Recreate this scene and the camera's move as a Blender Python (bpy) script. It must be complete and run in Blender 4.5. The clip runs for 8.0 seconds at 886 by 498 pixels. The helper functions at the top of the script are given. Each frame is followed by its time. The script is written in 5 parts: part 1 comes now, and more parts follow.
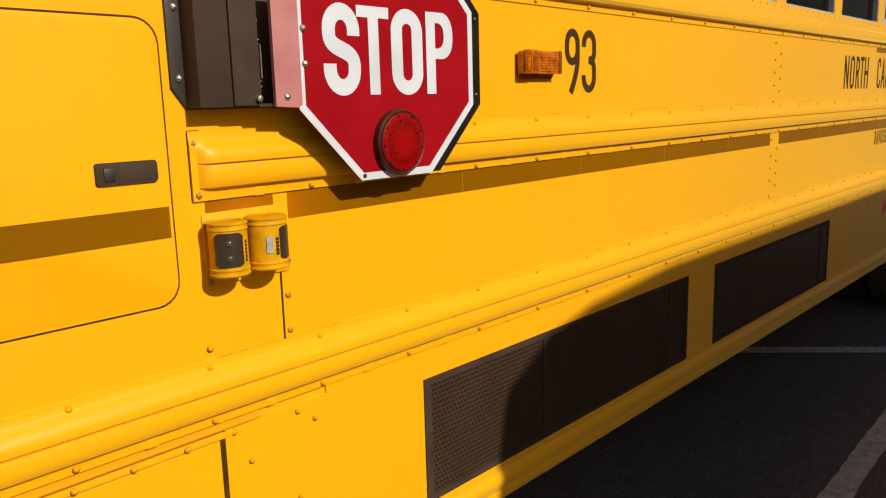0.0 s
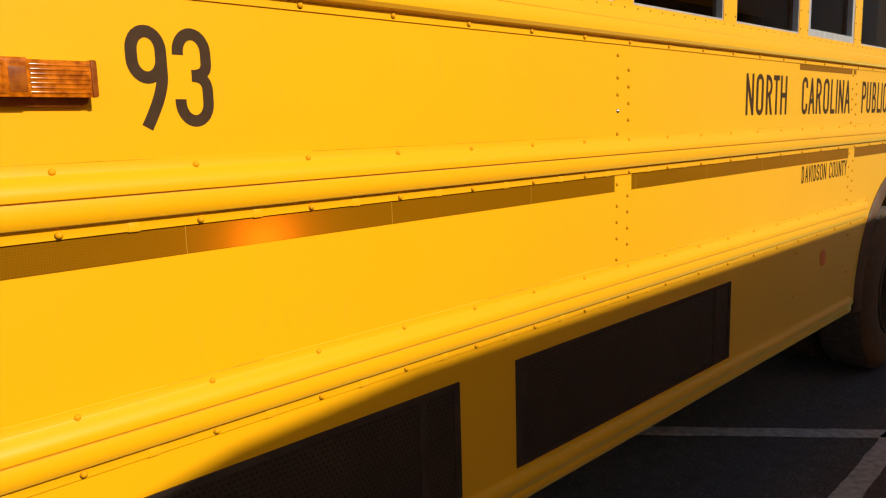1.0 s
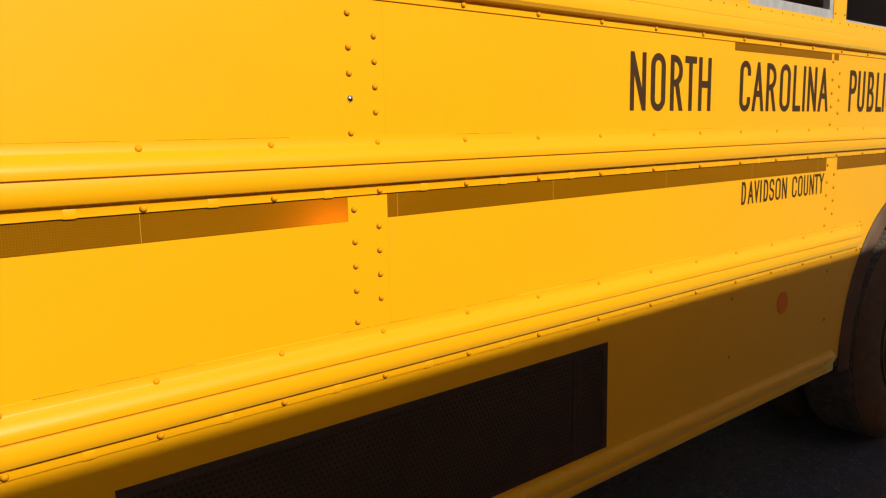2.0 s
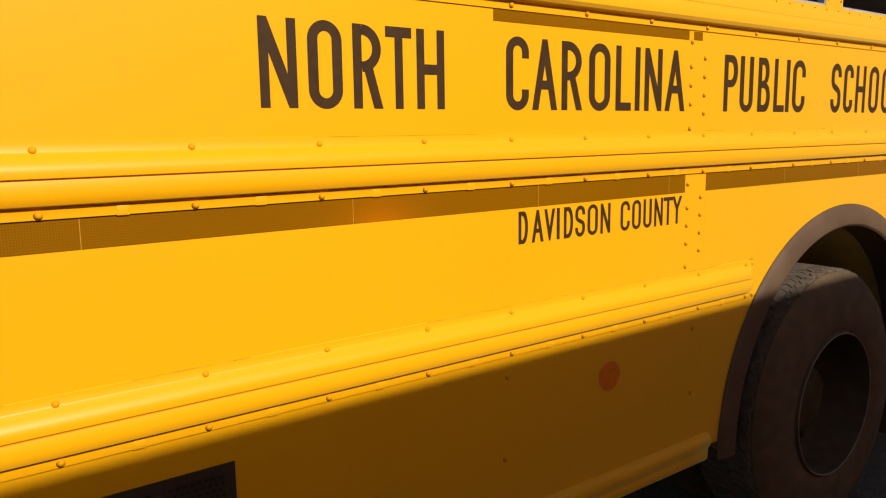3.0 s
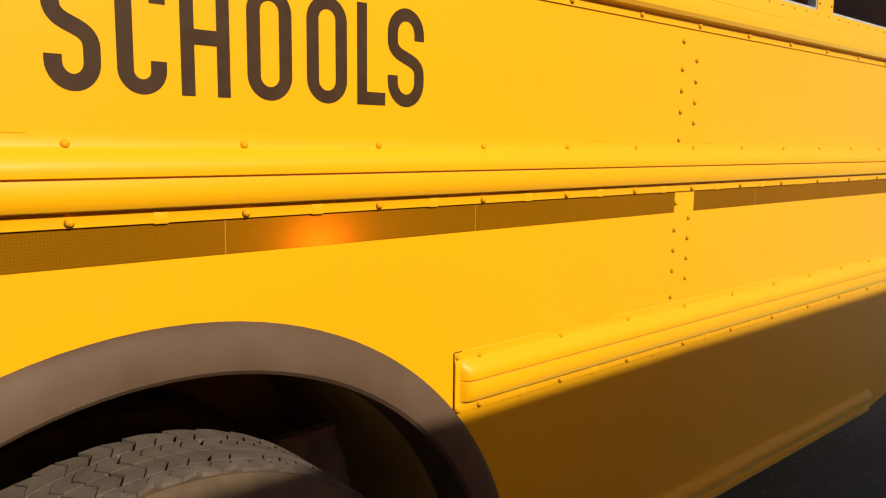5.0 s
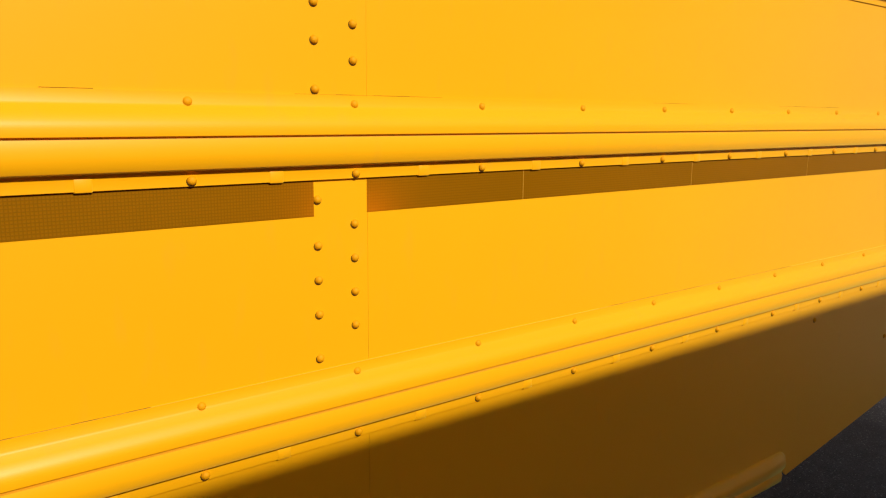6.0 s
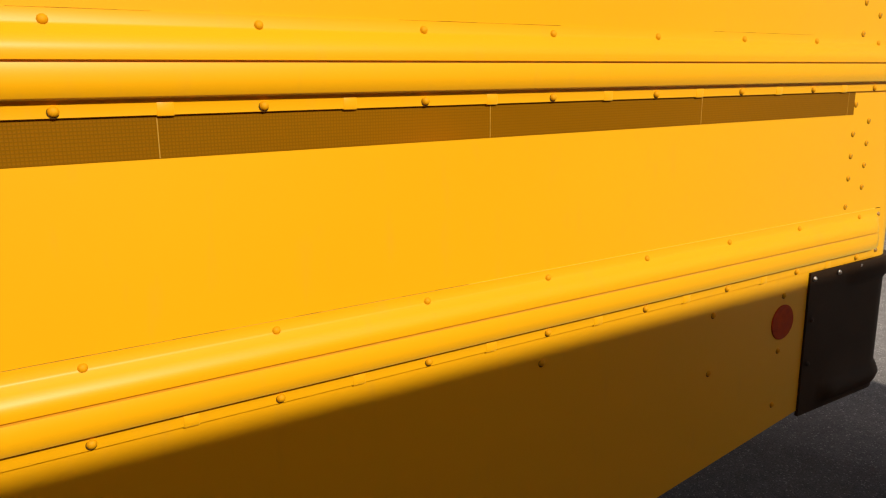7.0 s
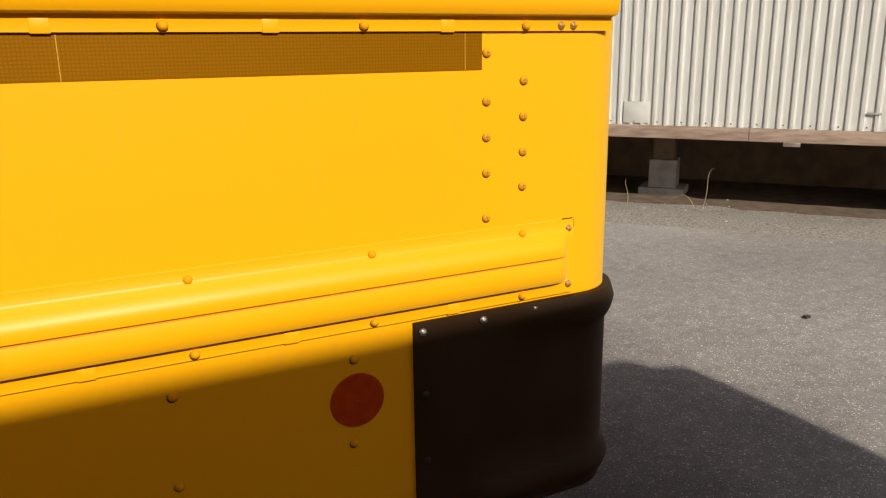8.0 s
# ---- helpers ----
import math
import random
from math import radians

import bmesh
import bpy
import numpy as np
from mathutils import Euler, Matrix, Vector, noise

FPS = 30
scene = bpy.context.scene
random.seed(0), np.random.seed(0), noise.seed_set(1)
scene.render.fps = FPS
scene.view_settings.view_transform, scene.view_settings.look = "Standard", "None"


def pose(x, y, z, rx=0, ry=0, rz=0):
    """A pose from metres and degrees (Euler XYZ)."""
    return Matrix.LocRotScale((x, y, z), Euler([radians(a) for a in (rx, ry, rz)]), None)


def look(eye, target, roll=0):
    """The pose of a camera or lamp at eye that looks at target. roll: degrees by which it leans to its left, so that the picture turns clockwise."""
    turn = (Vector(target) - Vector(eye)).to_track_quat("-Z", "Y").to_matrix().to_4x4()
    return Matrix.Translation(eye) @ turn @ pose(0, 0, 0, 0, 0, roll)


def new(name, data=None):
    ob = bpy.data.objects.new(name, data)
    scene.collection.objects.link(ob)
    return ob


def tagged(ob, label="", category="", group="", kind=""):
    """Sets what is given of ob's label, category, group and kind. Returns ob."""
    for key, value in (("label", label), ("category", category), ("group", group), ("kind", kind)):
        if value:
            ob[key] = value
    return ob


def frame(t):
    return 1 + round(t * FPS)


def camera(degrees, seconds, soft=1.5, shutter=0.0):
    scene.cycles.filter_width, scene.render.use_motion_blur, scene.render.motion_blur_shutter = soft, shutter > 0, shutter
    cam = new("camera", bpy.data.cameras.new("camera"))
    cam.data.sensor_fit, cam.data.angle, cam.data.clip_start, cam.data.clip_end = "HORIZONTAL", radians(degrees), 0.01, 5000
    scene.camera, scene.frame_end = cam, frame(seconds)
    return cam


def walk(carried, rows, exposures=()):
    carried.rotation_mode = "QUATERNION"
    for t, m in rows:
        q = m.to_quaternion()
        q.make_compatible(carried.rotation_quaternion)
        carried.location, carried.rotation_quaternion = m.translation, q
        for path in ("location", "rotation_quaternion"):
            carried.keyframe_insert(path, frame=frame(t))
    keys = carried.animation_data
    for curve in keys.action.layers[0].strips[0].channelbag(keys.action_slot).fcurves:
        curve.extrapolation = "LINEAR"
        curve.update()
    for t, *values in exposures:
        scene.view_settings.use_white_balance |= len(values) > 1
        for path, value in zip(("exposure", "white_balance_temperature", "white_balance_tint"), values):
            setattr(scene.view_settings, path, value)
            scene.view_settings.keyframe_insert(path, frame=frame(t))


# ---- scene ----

# ---- camera ----
cam = camera(59.4, 8.0, soft=1.2)
PATH = [
    (0, (-3.263, -1.167, 1.494), (-1.824, 0.173, 1.128), -1.6),
    (0.2, (-3.043, -1.134, 1.473), (-1.588, 0.196, 1.130), -1.6),
    (0.5, (-2.688, -1.147, 1.504), (-1.242, 0.198, 1.186), -1.8),
    (0.7, (-2.454, -1.194, 1.495), (-1.015, 0.161, 1.184), -1.6),
    (1, (-2.093, -1.25, 1.501), (-0.679, 0.131, 1.192), -1.6),
    (1.2, (-1.871, -1.252, 1.475), (-0.477, 0.148, 1.169), -1.4),
    (2.3, (-0.564, -1.285, 1.469), (0.687, 0.246, 1.165), -1.0),
    (2.5, (-0.33, -1.236, 1.47), (0.9, 0.31, 1.163), -0.9),
    (2.8, (0.023, -1.267, 1.470), (1.212, 0.314, 1.174), -0.8),
    (3, (0.257, -1.284, 1.469), (1.453, 0.291, 1.171), -0.8),
    (3.3, (0.601, -1.266, 1.471), (1.795, 0.311, 1.176), -0.7),
    (3.5, (0.829, -1.234, 1.434), (2.025, 0.342, 1.141), -0.7),
    (3.8, (1.175, -1.171, 1.484), (2.393, 0.388, 1.194), -0.4),
    (4, (1.403, -1.151, 1.467), (2.645, 0.39, 1.179), -0.2),
    (4.3, (1.739, -1.151, 1.470), (3.039, 0.348, 1.216), 0.0),
    (4.5, (1.966, -1.15, 1.47), (3.256, 0.353, 1.193), 0.2),
    (4.7, (2.202, -1.103, 1.440), (3.507, 0.387, 1.167), 0.4),
    (4.8, (2.321, -1.064, 1.449), (3.632, 0.421, 1.175), 0.5),
    (5, (2.556, -1.018, 1.459), (3.874, 0.461, 1.184), 0.7),
    (5.2, (2.783, -1.018, 1.444), (4.102, 0.46, 1.163), 0.7),
    (6.3, (4.03, -0.932, 1.432), (5.212, 0.639, 1.063), 0.1),
    (6.5, (4.272, -0.97, 1.423), (5.426, 0.618, 1.037), -0.2),
    (6.7, (4.506, -1.002, 1.436), (5.611, 0.616, 1.032), -0.3),
    (7, (4.856, -0.943, 1.389), (5.936, 0.683, 0.953), -0.5),
    (7.3, (5.227, -0.912, 1.392), (6.257, 0.736, 0.921), -0.5),
    (7.5, (5.478, -0.94, 1.371), (6.481, 0.718, 0.878), -0.4),
    (7.6, (5.594, -0.959, 1.369), (6.591, 0.701, 0.869), -0.3),
    (7.8, (5.844, -0.952, 1.367), (6.798, 0.736, 0.877), -0.5),
    (8, (6.031, -0.937, 1.329), (6.908, 0.788, 0.823), -0.7),
]
walk(cam, [(t, look(eye, target, roll)) for t, eye, target, roll in PATH],
     [(0.0, -0.12), (1.0, 0.02), (2.5, 0.02), (4.0, 0.06), (5.0, 0.13), (6.3, -0.06), (7.0, -0.07), (7.5, 0.02), (8.0, 0.11)])

# ---- light ----
SUN_UP = 32.0
world = bpy.data.worlds.new("sky")
scene.world = world
world.use_nodes = True
wn = world.node_tree.nodes
sky = wn.new("ShaderNodeTexSky")
sky.sky_type = "NISHITA"
sky.sun_disc = False
sky.sun_elevation = radians(SUN_UP)
sky.sun_rotation = radians(180)
sky.air_density, sky.dust_density = 1.0, 1.5
wn["Background"].inputs["Strength"].default_value = 0.07
world.node_tree.links.new(sky.outputs["Color"], wn["Background"].inputs["Color"])
sun_data = bpy.data.lights.new("sun", "SUN")
sun_data.energy, sun_data.angle, sun_data.color = 4.6, radians(0.55), (1.0, 0.93, 0.79)
sun = new("sun", sun_data)
sun.matrix_world = look((0, -10 * math.cos(radians(SUN_UP)), 10 * math.sin(radians(SUN_UP))), (0, 0, 0))


# ---- materials ----
def material(name):
    m = bpy.data.materials.new(name)
    m.use_nodes = True
    return m, m.node_tree.nodes, m.node_tree.links, m.node_tree.nodes["Principled BSDF"]


def ramp(nodes, links, source, low, high, a, b):
    """A colour that runs from a to b while the source runs from low to high."""
    r = nodes.new("ShaderNodeMapRange")
    r.inputs["From Min"].default_value, r.inputs["From Max"].default_value = low, high
    links.new(source, r.inputs["Value"])
    mix = nodes.new("ShaderNodeMix")
    mix.data_type = "RGBA"
    links.new(r.outputs["Result"], mix.inputs["Factor"])
    mix.inputs["A"].default_value, mix.inputs["B"].default_value = (*a, 1), (*b, 1)
    return mix.outputs["Result"]


def noise_node(nodes, links, scale, detail=3.0, stretch=(1, 1, 1)):
    co = nodes.new("ShaderNodeTexCoord")
    mp = nodes.new("ShaderNodeMapping")
    mp.inputs["Scale"].default_value = stretch
    links.new(co.outputs["Object"], mp.inputs["Vector"])
    n = nodes.new("ShaderNodeTexNoise")
    n.inputs["Scale"].default_value, n.inputs["Detail"].default_value = scale, detail
    links.new(mp.outputs["Vector"], n.inputs["Vector"])
    return n


def bump(nodes, links, bsdf, heights):
    """Chained bumps from pairs of (height socket, distance in metres)."""
    last = None
    for height, distance in heights:
        b = nodes.new("ShaderNodeBump")
        b.inputs["Distance"].default_value = distance
        b.inputs["Strength"].default_value = 1.0
        links.new(height, b.inputs["Height"])
        if last:
            links.new(last, b.inputs["Normal"])
        last = b.outputs["Normal"]
    links.new(last, bsdf.inputs["Normal"])


def surface(name, a, b, rough, scale, metal=0.0, fine=300.0, relief=0.0003, coat=0.0, specular=0.5, spread=0.15, stretch=(1, 1, 1)):
    """A surface whose colour wanders between a and b, with uneven gloss and a fine relief."""
    m, nodes, links, bsdf = material(name)
    n = noise_node(nodes, links, scale, 5.0, stretch)
    links.new(ramp(nodes, links, n.outputs["Fac"], 0.5 - spread, 0.5 + spread, a, b), bsdf.inputs["Base Color"])
    f = noise_node(nodes, links, fine, 2.0, stretch)
    g = nodes.new("ShaderNodeMapRange")
    g.inputs["To Min"].default_value, g.inputs["To Max"].default_value = rough - 0.06, rough + 0.06
    links.new(n.outputs["Fac"], g.inputs["Value"])
    links.new(g.outputs["Result"], bsdf.inputs["Roughness"])
    bsdf.inputs["Metallic"].default_value = metal
    bsdf.inputs["Specular IOR Level"].default_value = specular
    bsdf.inputs["Coat Weight"].default_value = coat
    bsdf.inputs["Coat Roughness"].default_value = 0.12
    if relief:
        bump(nodes, links, bsdf, [(f.outputs["Fac"], relief)])
    return m


def yellow_paint():
    m, nodes, links, bsdf = material("school_bus_yellow_paint")
    n = noise_node(nodes, links, 1.3, 4.0, (0.5, 1, 1))
    d = noise_node(nodes, links, 40.0, 4.0, (1, 1, 0.25))
    c = ramp(nodes, links, n.outputs["Fac"], 0.3, 0.7, (0.80, 0.364, 0.0004), (0.85, 0.394, 0.0008))
    mix = nodes.new("ShaderNodeMix")
    mix.data_type = "RGBA"
    r = nodes.new("ShaderNodeMapRange")
    r.inputs["From Min"].default_value, r.inputs["From Max"].default_value, r.inputs["To Max"].default_value = 0.58, 0.85, 0.22
    links.new(d.outputs["Fac"], r.inputs["Value"])
    links.new(r.outputs["Result"], mix.inputs["Factor"])
    links.new(c, mix.inputs["A"])
    mix.inputs["B"].default_value = (0.66, 0.32, 0.03, 1)
    links.new(mix.outputs["Result"], bsdf.inputs["Base Color"])
    bsdf.inputs["Roughness"].default_value = 0.5
    bsdf.inputs["Specular IOR Level"].default_value = 0.08
    bsdf.inputs["Coat Weight"].default_value = 0.34
    bsdf.inputs["Coat Roughness"].default_value = 0.38
    bsdf.inputs["Sheen Weight"].default_value = 0.85
    bsdf.inputs["Sheen Roughness"].default_value = 0.4
    bsdf.inputs["Sheen Tint"].default_value = (0.92, 1.0, 0.30, 1)
    w = noise_node(nodes, links, 2.2, 1.0, (0.6, 1, 1.4))
    o = noise_node(nodes, links, 420.0, 2.0)
    bump(nodes, links, bsdf, [(w.outputs["Fac"], 0.004), (o.outputs["Fac"], 0.00006)])
    return m


def tape_material(glint=0.0025):
    """Prismatic tape; glint weights the sun-glint lobe, set per strip to fit the view."""
    m, nodes, links, bsdf = material("retroreflective_tape")
    co = nodes.new("ShaderNodeTexCoord")
    grids = []
    for axis, pitch in (("X", 0.0042), ("Z", 0.0042)):
        s = nodes.new("ShaderNodeSeparateXYZ")
        links.new(co.outputs["Object"], s.inputs["Vector"])
        a = nodes.new("ShaderNodeMath")
        a.operation = "MULTIPLY"
        a.inputs[1].default_value = 2 * math.pi / pitch
        links.new(s.outputs[axis], a.inputs[0])
        b = nodes.new("ShaderNodeMath")
        b.operation = "SINE"
        links.new(a.outputs[0], b.inputs[0])
        grids.append(b)
    low = nodes.new("ShaderNodeMath")
    low.operation = "MAXIMUM"
    links.new(grids[0].outputs[0], low.inputs[0])
    links.new(grids[1].outputs[0], low.inputs[1])
    n = noise_node(nodes, links, 5.0, 4.0, (0.3, 1, 1))
    c1 = ramp(nodes, links, n.outputs["Fac"], 0.3, 0.7, (0.220, 0.087, 0.0004), (0.260, 0.101, 0.0006))
    mix = nodes.new("ShaderNodeMix")
    mix.data_type = "RGBA"
    mix.blend_type = "MULTIPLY"
    links.new(c1, mix.inputs["A"])
    links.new(ramp(nodes, links, low.outputs[0], 0.2, 1.0, (1, 1, 1), (0.80, 0.83, 0.78)), mix.inputs["B"])
    mix.inputs["Factor"].default_value = 1.0
    links.new(mix.outputs["Result"], bsdf.inputs["Base Color"])
    bsdf.inputs["Roughness"].default_value = 0.4
    bsdf.inputs["Specular IOR Level"].default_value = 0.06
    bump(nodes, links, bsdf, [(low.outputs[0], 0.00005)])
    # prism facets as one orange glossy lobe, its normal aimed at the camera's path
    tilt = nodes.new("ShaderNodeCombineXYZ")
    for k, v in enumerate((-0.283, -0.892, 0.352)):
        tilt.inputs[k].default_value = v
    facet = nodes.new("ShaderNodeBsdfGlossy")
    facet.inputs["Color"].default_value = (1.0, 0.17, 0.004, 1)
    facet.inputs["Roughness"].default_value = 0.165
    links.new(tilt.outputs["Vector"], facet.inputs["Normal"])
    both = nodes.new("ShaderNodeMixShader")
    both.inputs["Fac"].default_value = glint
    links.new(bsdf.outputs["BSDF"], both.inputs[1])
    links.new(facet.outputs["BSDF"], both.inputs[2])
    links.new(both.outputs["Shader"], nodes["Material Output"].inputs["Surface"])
    return m


def perforated_material():
    """Black sheet with staggered rows of punched holes, dark inside."""
    m, nodes, links, bsdf = material("perforated_black_steel")
    co = nodes.new("ShaderNodeTexCoord")
    mp = nodes.new("ShaderNodeMapping")
    mp.inputs["Rotation"].default_value = (radians(90), 0, 0)
    links.new(co.outputs["Object"], mp.inputs["Vector"])
    br = nodes.new("ShaderNodeTexBrick")
    br.inputs["Scale"].default_value = 1.0
    br.inputs["Brick Width"].default_value, br.inputs["Row Height"].default_value = 0.0125, 0.0115
    br.inputs["Mortar Size"].default_value, br.inputs["Mortar Smooth"].default_value = 0.0030, 0.25
    links.new(mp.outputs["Vector"], br.inputs["Vector"])
    n = noise_node(nodes, links, 9.0, 4.0)
    sheet = ramp(nodes, links, n.outputs["Fac"], 0.3, 0.7, (0.040, 0.022, 0.011), (0.056, 0.032, 0.018))
    mix = nodes.new("ShaderNodeMix")
    mix.data_type = "RGBA"
    links.new(br.outputs["Fac"], mix.inputs["Factor"])
    mix.inputs["A"].default_value = (0.020, 0.011, 0.004, 1)
    links.new(sheet, mix.inputs["B"])
    links.new(mix.outputs["Result"], bsdf.inputs["Base Color"])
    bsdf.inputs["Roughness"].default_value = 0.45
    bump(nodes, links, bsdf, [(br.outputs["Fac"], 0.006)])
    return m


def asphalt_material():
    m, nodes, links, bsdf = material("worn_asphalt")
    v = nodes.new("ShaderNodeTexVoronoi")
    v.inputs["Scale"].default_value = 230.0
    co = nodes.new("ShaderNodeTexCoord")
    links.new(co.outputs["Object"], v.inputs["Vector"])
    big = noise_node(nodes, links, 0.7, 6.0)
    mid = noise_node(nodes, links, 14.0, 6.0)
    stone = nodes.new("ShaderNodeSeparateColor")
    links.new(v.outputs["Color"], stone.inputs["Color"])
    c = ramp(nodes, links, stone.outputs["Red"], 0.15, 1.0, (0.135, 0.127, 0.125), (0.210, 0.198, 0.195))
    speck = nodes.new("ShaderNodeMapRange")
    speck.inputs["From Min"].default_value, speck.inputs["From Max"].default_value = 0.955, 0.975
    links.new(stone.outputs["Green"], speck.inputs["Value"])
    pale = nodes.new("ShaderNodeMix")
    pale.data_type = "RGBA"
    links.new(speck.outputs["Result"], pale.inputs["Factor"])
    links.new(c, pale.inputs["A"])
    pale.inputs["B"].default_value = (0.46, 0.44, 0.42, 1)
    c = pale.outputs["Result"]
    mix = nodes.new("ShaderNodeMix")
    mix.data_type, mix.blend_type = "RGBA", "MULTIPLY"
    mix.inputs["Factor"].default_value = 1.0
    links.new(c, mix.inputs["A"])
    links.new(ramp(nodes, links, big.outputs["Fac"], 0.3, 0.7, (0.8, 0.79, 0.78), (1.15, 1.14, 1.12)), mix.inputs["B"])
    mix2 = nodes.new("ShaderNodeMix")
    mix2.data_type, mix2.blend_type = "RGBA", "MULTIPLY"
    mix2.inputs["Factor"].default_value = 1.0
    links.new(mix.outputs["Result"], mix2.inputs["A"])
    links.new(ramp(nodes, links, mid.outputs["Fac"], 0.3, 0.7, (0.86, 0.86, 0.86), (1.12, 1.12, 1.12)), mix2.inputs["B"])
    # shade painted into the paving beside the bus, sunlight into it past the tail
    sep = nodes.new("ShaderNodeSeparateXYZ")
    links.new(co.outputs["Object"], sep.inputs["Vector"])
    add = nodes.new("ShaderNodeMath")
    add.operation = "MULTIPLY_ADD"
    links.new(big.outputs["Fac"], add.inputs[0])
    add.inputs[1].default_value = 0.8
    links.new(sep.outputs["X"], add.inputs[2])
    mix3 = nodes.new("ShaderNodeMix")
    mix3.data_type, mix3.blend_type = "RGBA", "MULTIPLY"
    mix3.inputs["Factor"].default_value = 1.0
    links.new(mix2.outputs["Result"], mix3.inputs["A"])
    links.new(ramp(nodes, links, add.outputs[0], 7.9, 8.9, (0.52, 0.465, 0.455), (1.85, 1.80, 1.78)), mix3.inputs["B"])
    links.new(mix3.outputs["Result"], bsdf.inputs["Base Color"])
    bsdf.inputs["Roughness"].default_value = 0.9
    bsdf.inputs["Specular IOR Level"].default_value = 0.25
    bump(nodes, links, bsdf, [(mid.outputs["Fac"], 0.0012), (v.outputs["Distance"], 0.003)])
    return m


def glass_material(name, tint, rough=0.02):
    m, nodes, links, bsdf = material(name)
    bsdf.inputs["Base Color"].default_value = (*tint, 1)
    bsdf.inputs["Transmission Weight"].default_value = 1.0
    bsdf.inputs["Roughness"].default_value = rough
    bsdf.inputs["IOR"].default_value = 1.06
    bsdf.inputs["Specular IOR Level"].default_value = 0.15
    return m


def lens_material(name, colour, pitch, depth=0.0008, dim=0.45):
    """Moulded plastic lens with a fine prism pattern."""
    m, nodes, links, bsdf = material(name)
    v = nodes.new("ShaderNodeTexVoronoi")
    v.inputs["Scale"].default_value, v.inputs["Randomness"].default_value = 1.0 / pitch, 0.3
    co = nodes.new("ShaderNodeTexCoord")
    links.new(co.outputs["Object"], v.inputs["Vector"])
    dark = tuple(dim * c for c in colour)
    links.new(ramp(nodes, links, v.outputs["Distance"], 0.1, 0.7, colour, dark), bsdf.inputs["Base Color"])
    bsdf.inputs["Roughness"].default_value = 0.3
    bsdf.inputs["Specular IOR Level"].default_value = 0.25
    bsdf.inputs["Coat Weight"].default_value = 0.05
    bump(nodes, links, bsdf, [(v.outputs["Distance"], depth)])
    return m


def sheeting(name, a, b):
    """Reflective sheeting with its honeycomb of sealed cells."""
    m, nodes, links, bsdf = material(name)
    v = nodes.new("ShaderNodeTexVoronoi")
    v.feature = "DISTANCE_TO_EDGE"
    v.inputs["Scale"].default_value, v.inputs["Randomness"].default_value = 230.0, 0.15
    co = nodes.new("ShaderNodeTexCoord")
    links.new(co.outputs["Object"], v.inputs["Vector"])
    n = noise_node(nodes, links, 9.0, 4.0)
    mix = nodes.new("ShaderNodeMix")
    mix.data_type, mix.blend_type = "RGBA", "MULTIPLY"
    mix.inputs["Factor"].default_value = 1.0
    links.new(ramp(nodes, links, n.outputs["Fac"], 0.35, 0.65, a, b), mix.inputs["A"])
    links.new(ramp(nodes, links, v.outputs["Distance"], 0.02, 0.16, (0.93, 0.94, 0.96), (1.02, 1.02, 1.02)), mix.inputs["B"])
    links.new(mix.outputs["Result"], bsdf.inputs["Base Color"])
    bsdf.inputs["Roughness"].default_value = 0.4
    return m


YELLOW = yellow_paint()
RIVET_PAINT = surface("painted_rivet_head", (0.66, 0.28, 0.0008), (0.75, 0.325, 0.0012), 0.6, 90, relief=0, specular=0.15)
YELLOW_WORN = surface("chipped_yellow_screw", (0.26, 0.14, 0.05), (0.62, 0.30, 0.01), 0.5, 260, relief=0)
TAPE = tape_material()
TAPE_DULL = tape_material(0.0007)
TAPE_EDGE = surface("tape_joint", (0.42, 0.21, 0.012), (0.50, 0.25, 0.016), 0.4, 60)
PERF = perforated_material()
ASPHALT = asphalt_material()
LETTER = surface("black_vinyl_lettering", (0.042, 0.019, 0.006), (0.054, 0.026, 0.009), 0.6, 30, relief=0.00005, specular=0.18)
BLACK = surface("black_coated_steel", (0.026, 0.019, 0.015), (0.038, 0.029, 0.024), 0.45, 12)
HOUSING = surface("brown_black_housing", (0.046, 0.028, 0.018), (0.060, 0.038, 0.026), 0.65, 12, specular=0.12)
# lighter copy of the housing colour, with the lit faces' brightness painted in
HOUSING_LIT = surface("lit_black_housing", (0.054, 0.035, 0.025), (0.068, 0.046, 0.034), 0.65, 12, specular=0.12)
RUBBER = surface("black_rubber_fender", (0.088, 0.051, 0.029), (0.118, 0.071, 0.043), 0.62, 6, relief=0.0003, specular=0.22)
BUMPER = surface("black_bumper_coating", (0.030, 0.015, 0.006), (0.042, 0.022, 0.010), 0.55, 7, relief=0.0004, specular=0.10)
# olive raised to stand in for glare and bounced light inside the arch
WELL = surface("lightened_wheel_well", (0.38, 0.29, 0.075), (0.48, 0.37, 0.10), 0.8, 5, specular=0.1)
TYRE = surface("tyre_rubber", (0.082, 0.048, 0.021), (0.122, 0.073, 0.036), 0.85, 16, relief=0.0008)
DUSTY = surface("dusty_tread", (0.092, 0.064, 0.045), (0.132, 0.096, 0.071), 0.9, 22, relief=0.001)
RIM = surface("dark_painted_rim", (0.060, 0.037, 0.016), (0.085, 0.054, 0.026), 0.7, 14, specular=0.2)
# pale colour stands in for the highlight along the rim's edge
RIM_LIP = surface("scuffed_rim_edge", (0.14, 0.105, 0.08), (0.22, 0.17, 0.13), 0.5, 20)
SIGN_BACK = surface("flat_black_sign_edge", (0.010, 0.007, 0.005), (0.016, 0.012, 0.009), 0.7, 20, specular=0.08)
STEEL = surface("zinc_screw", (0.55, 0.50, 0.44), (0.70, 0.65, 0.58), 0.32, 90, metal=0.9)
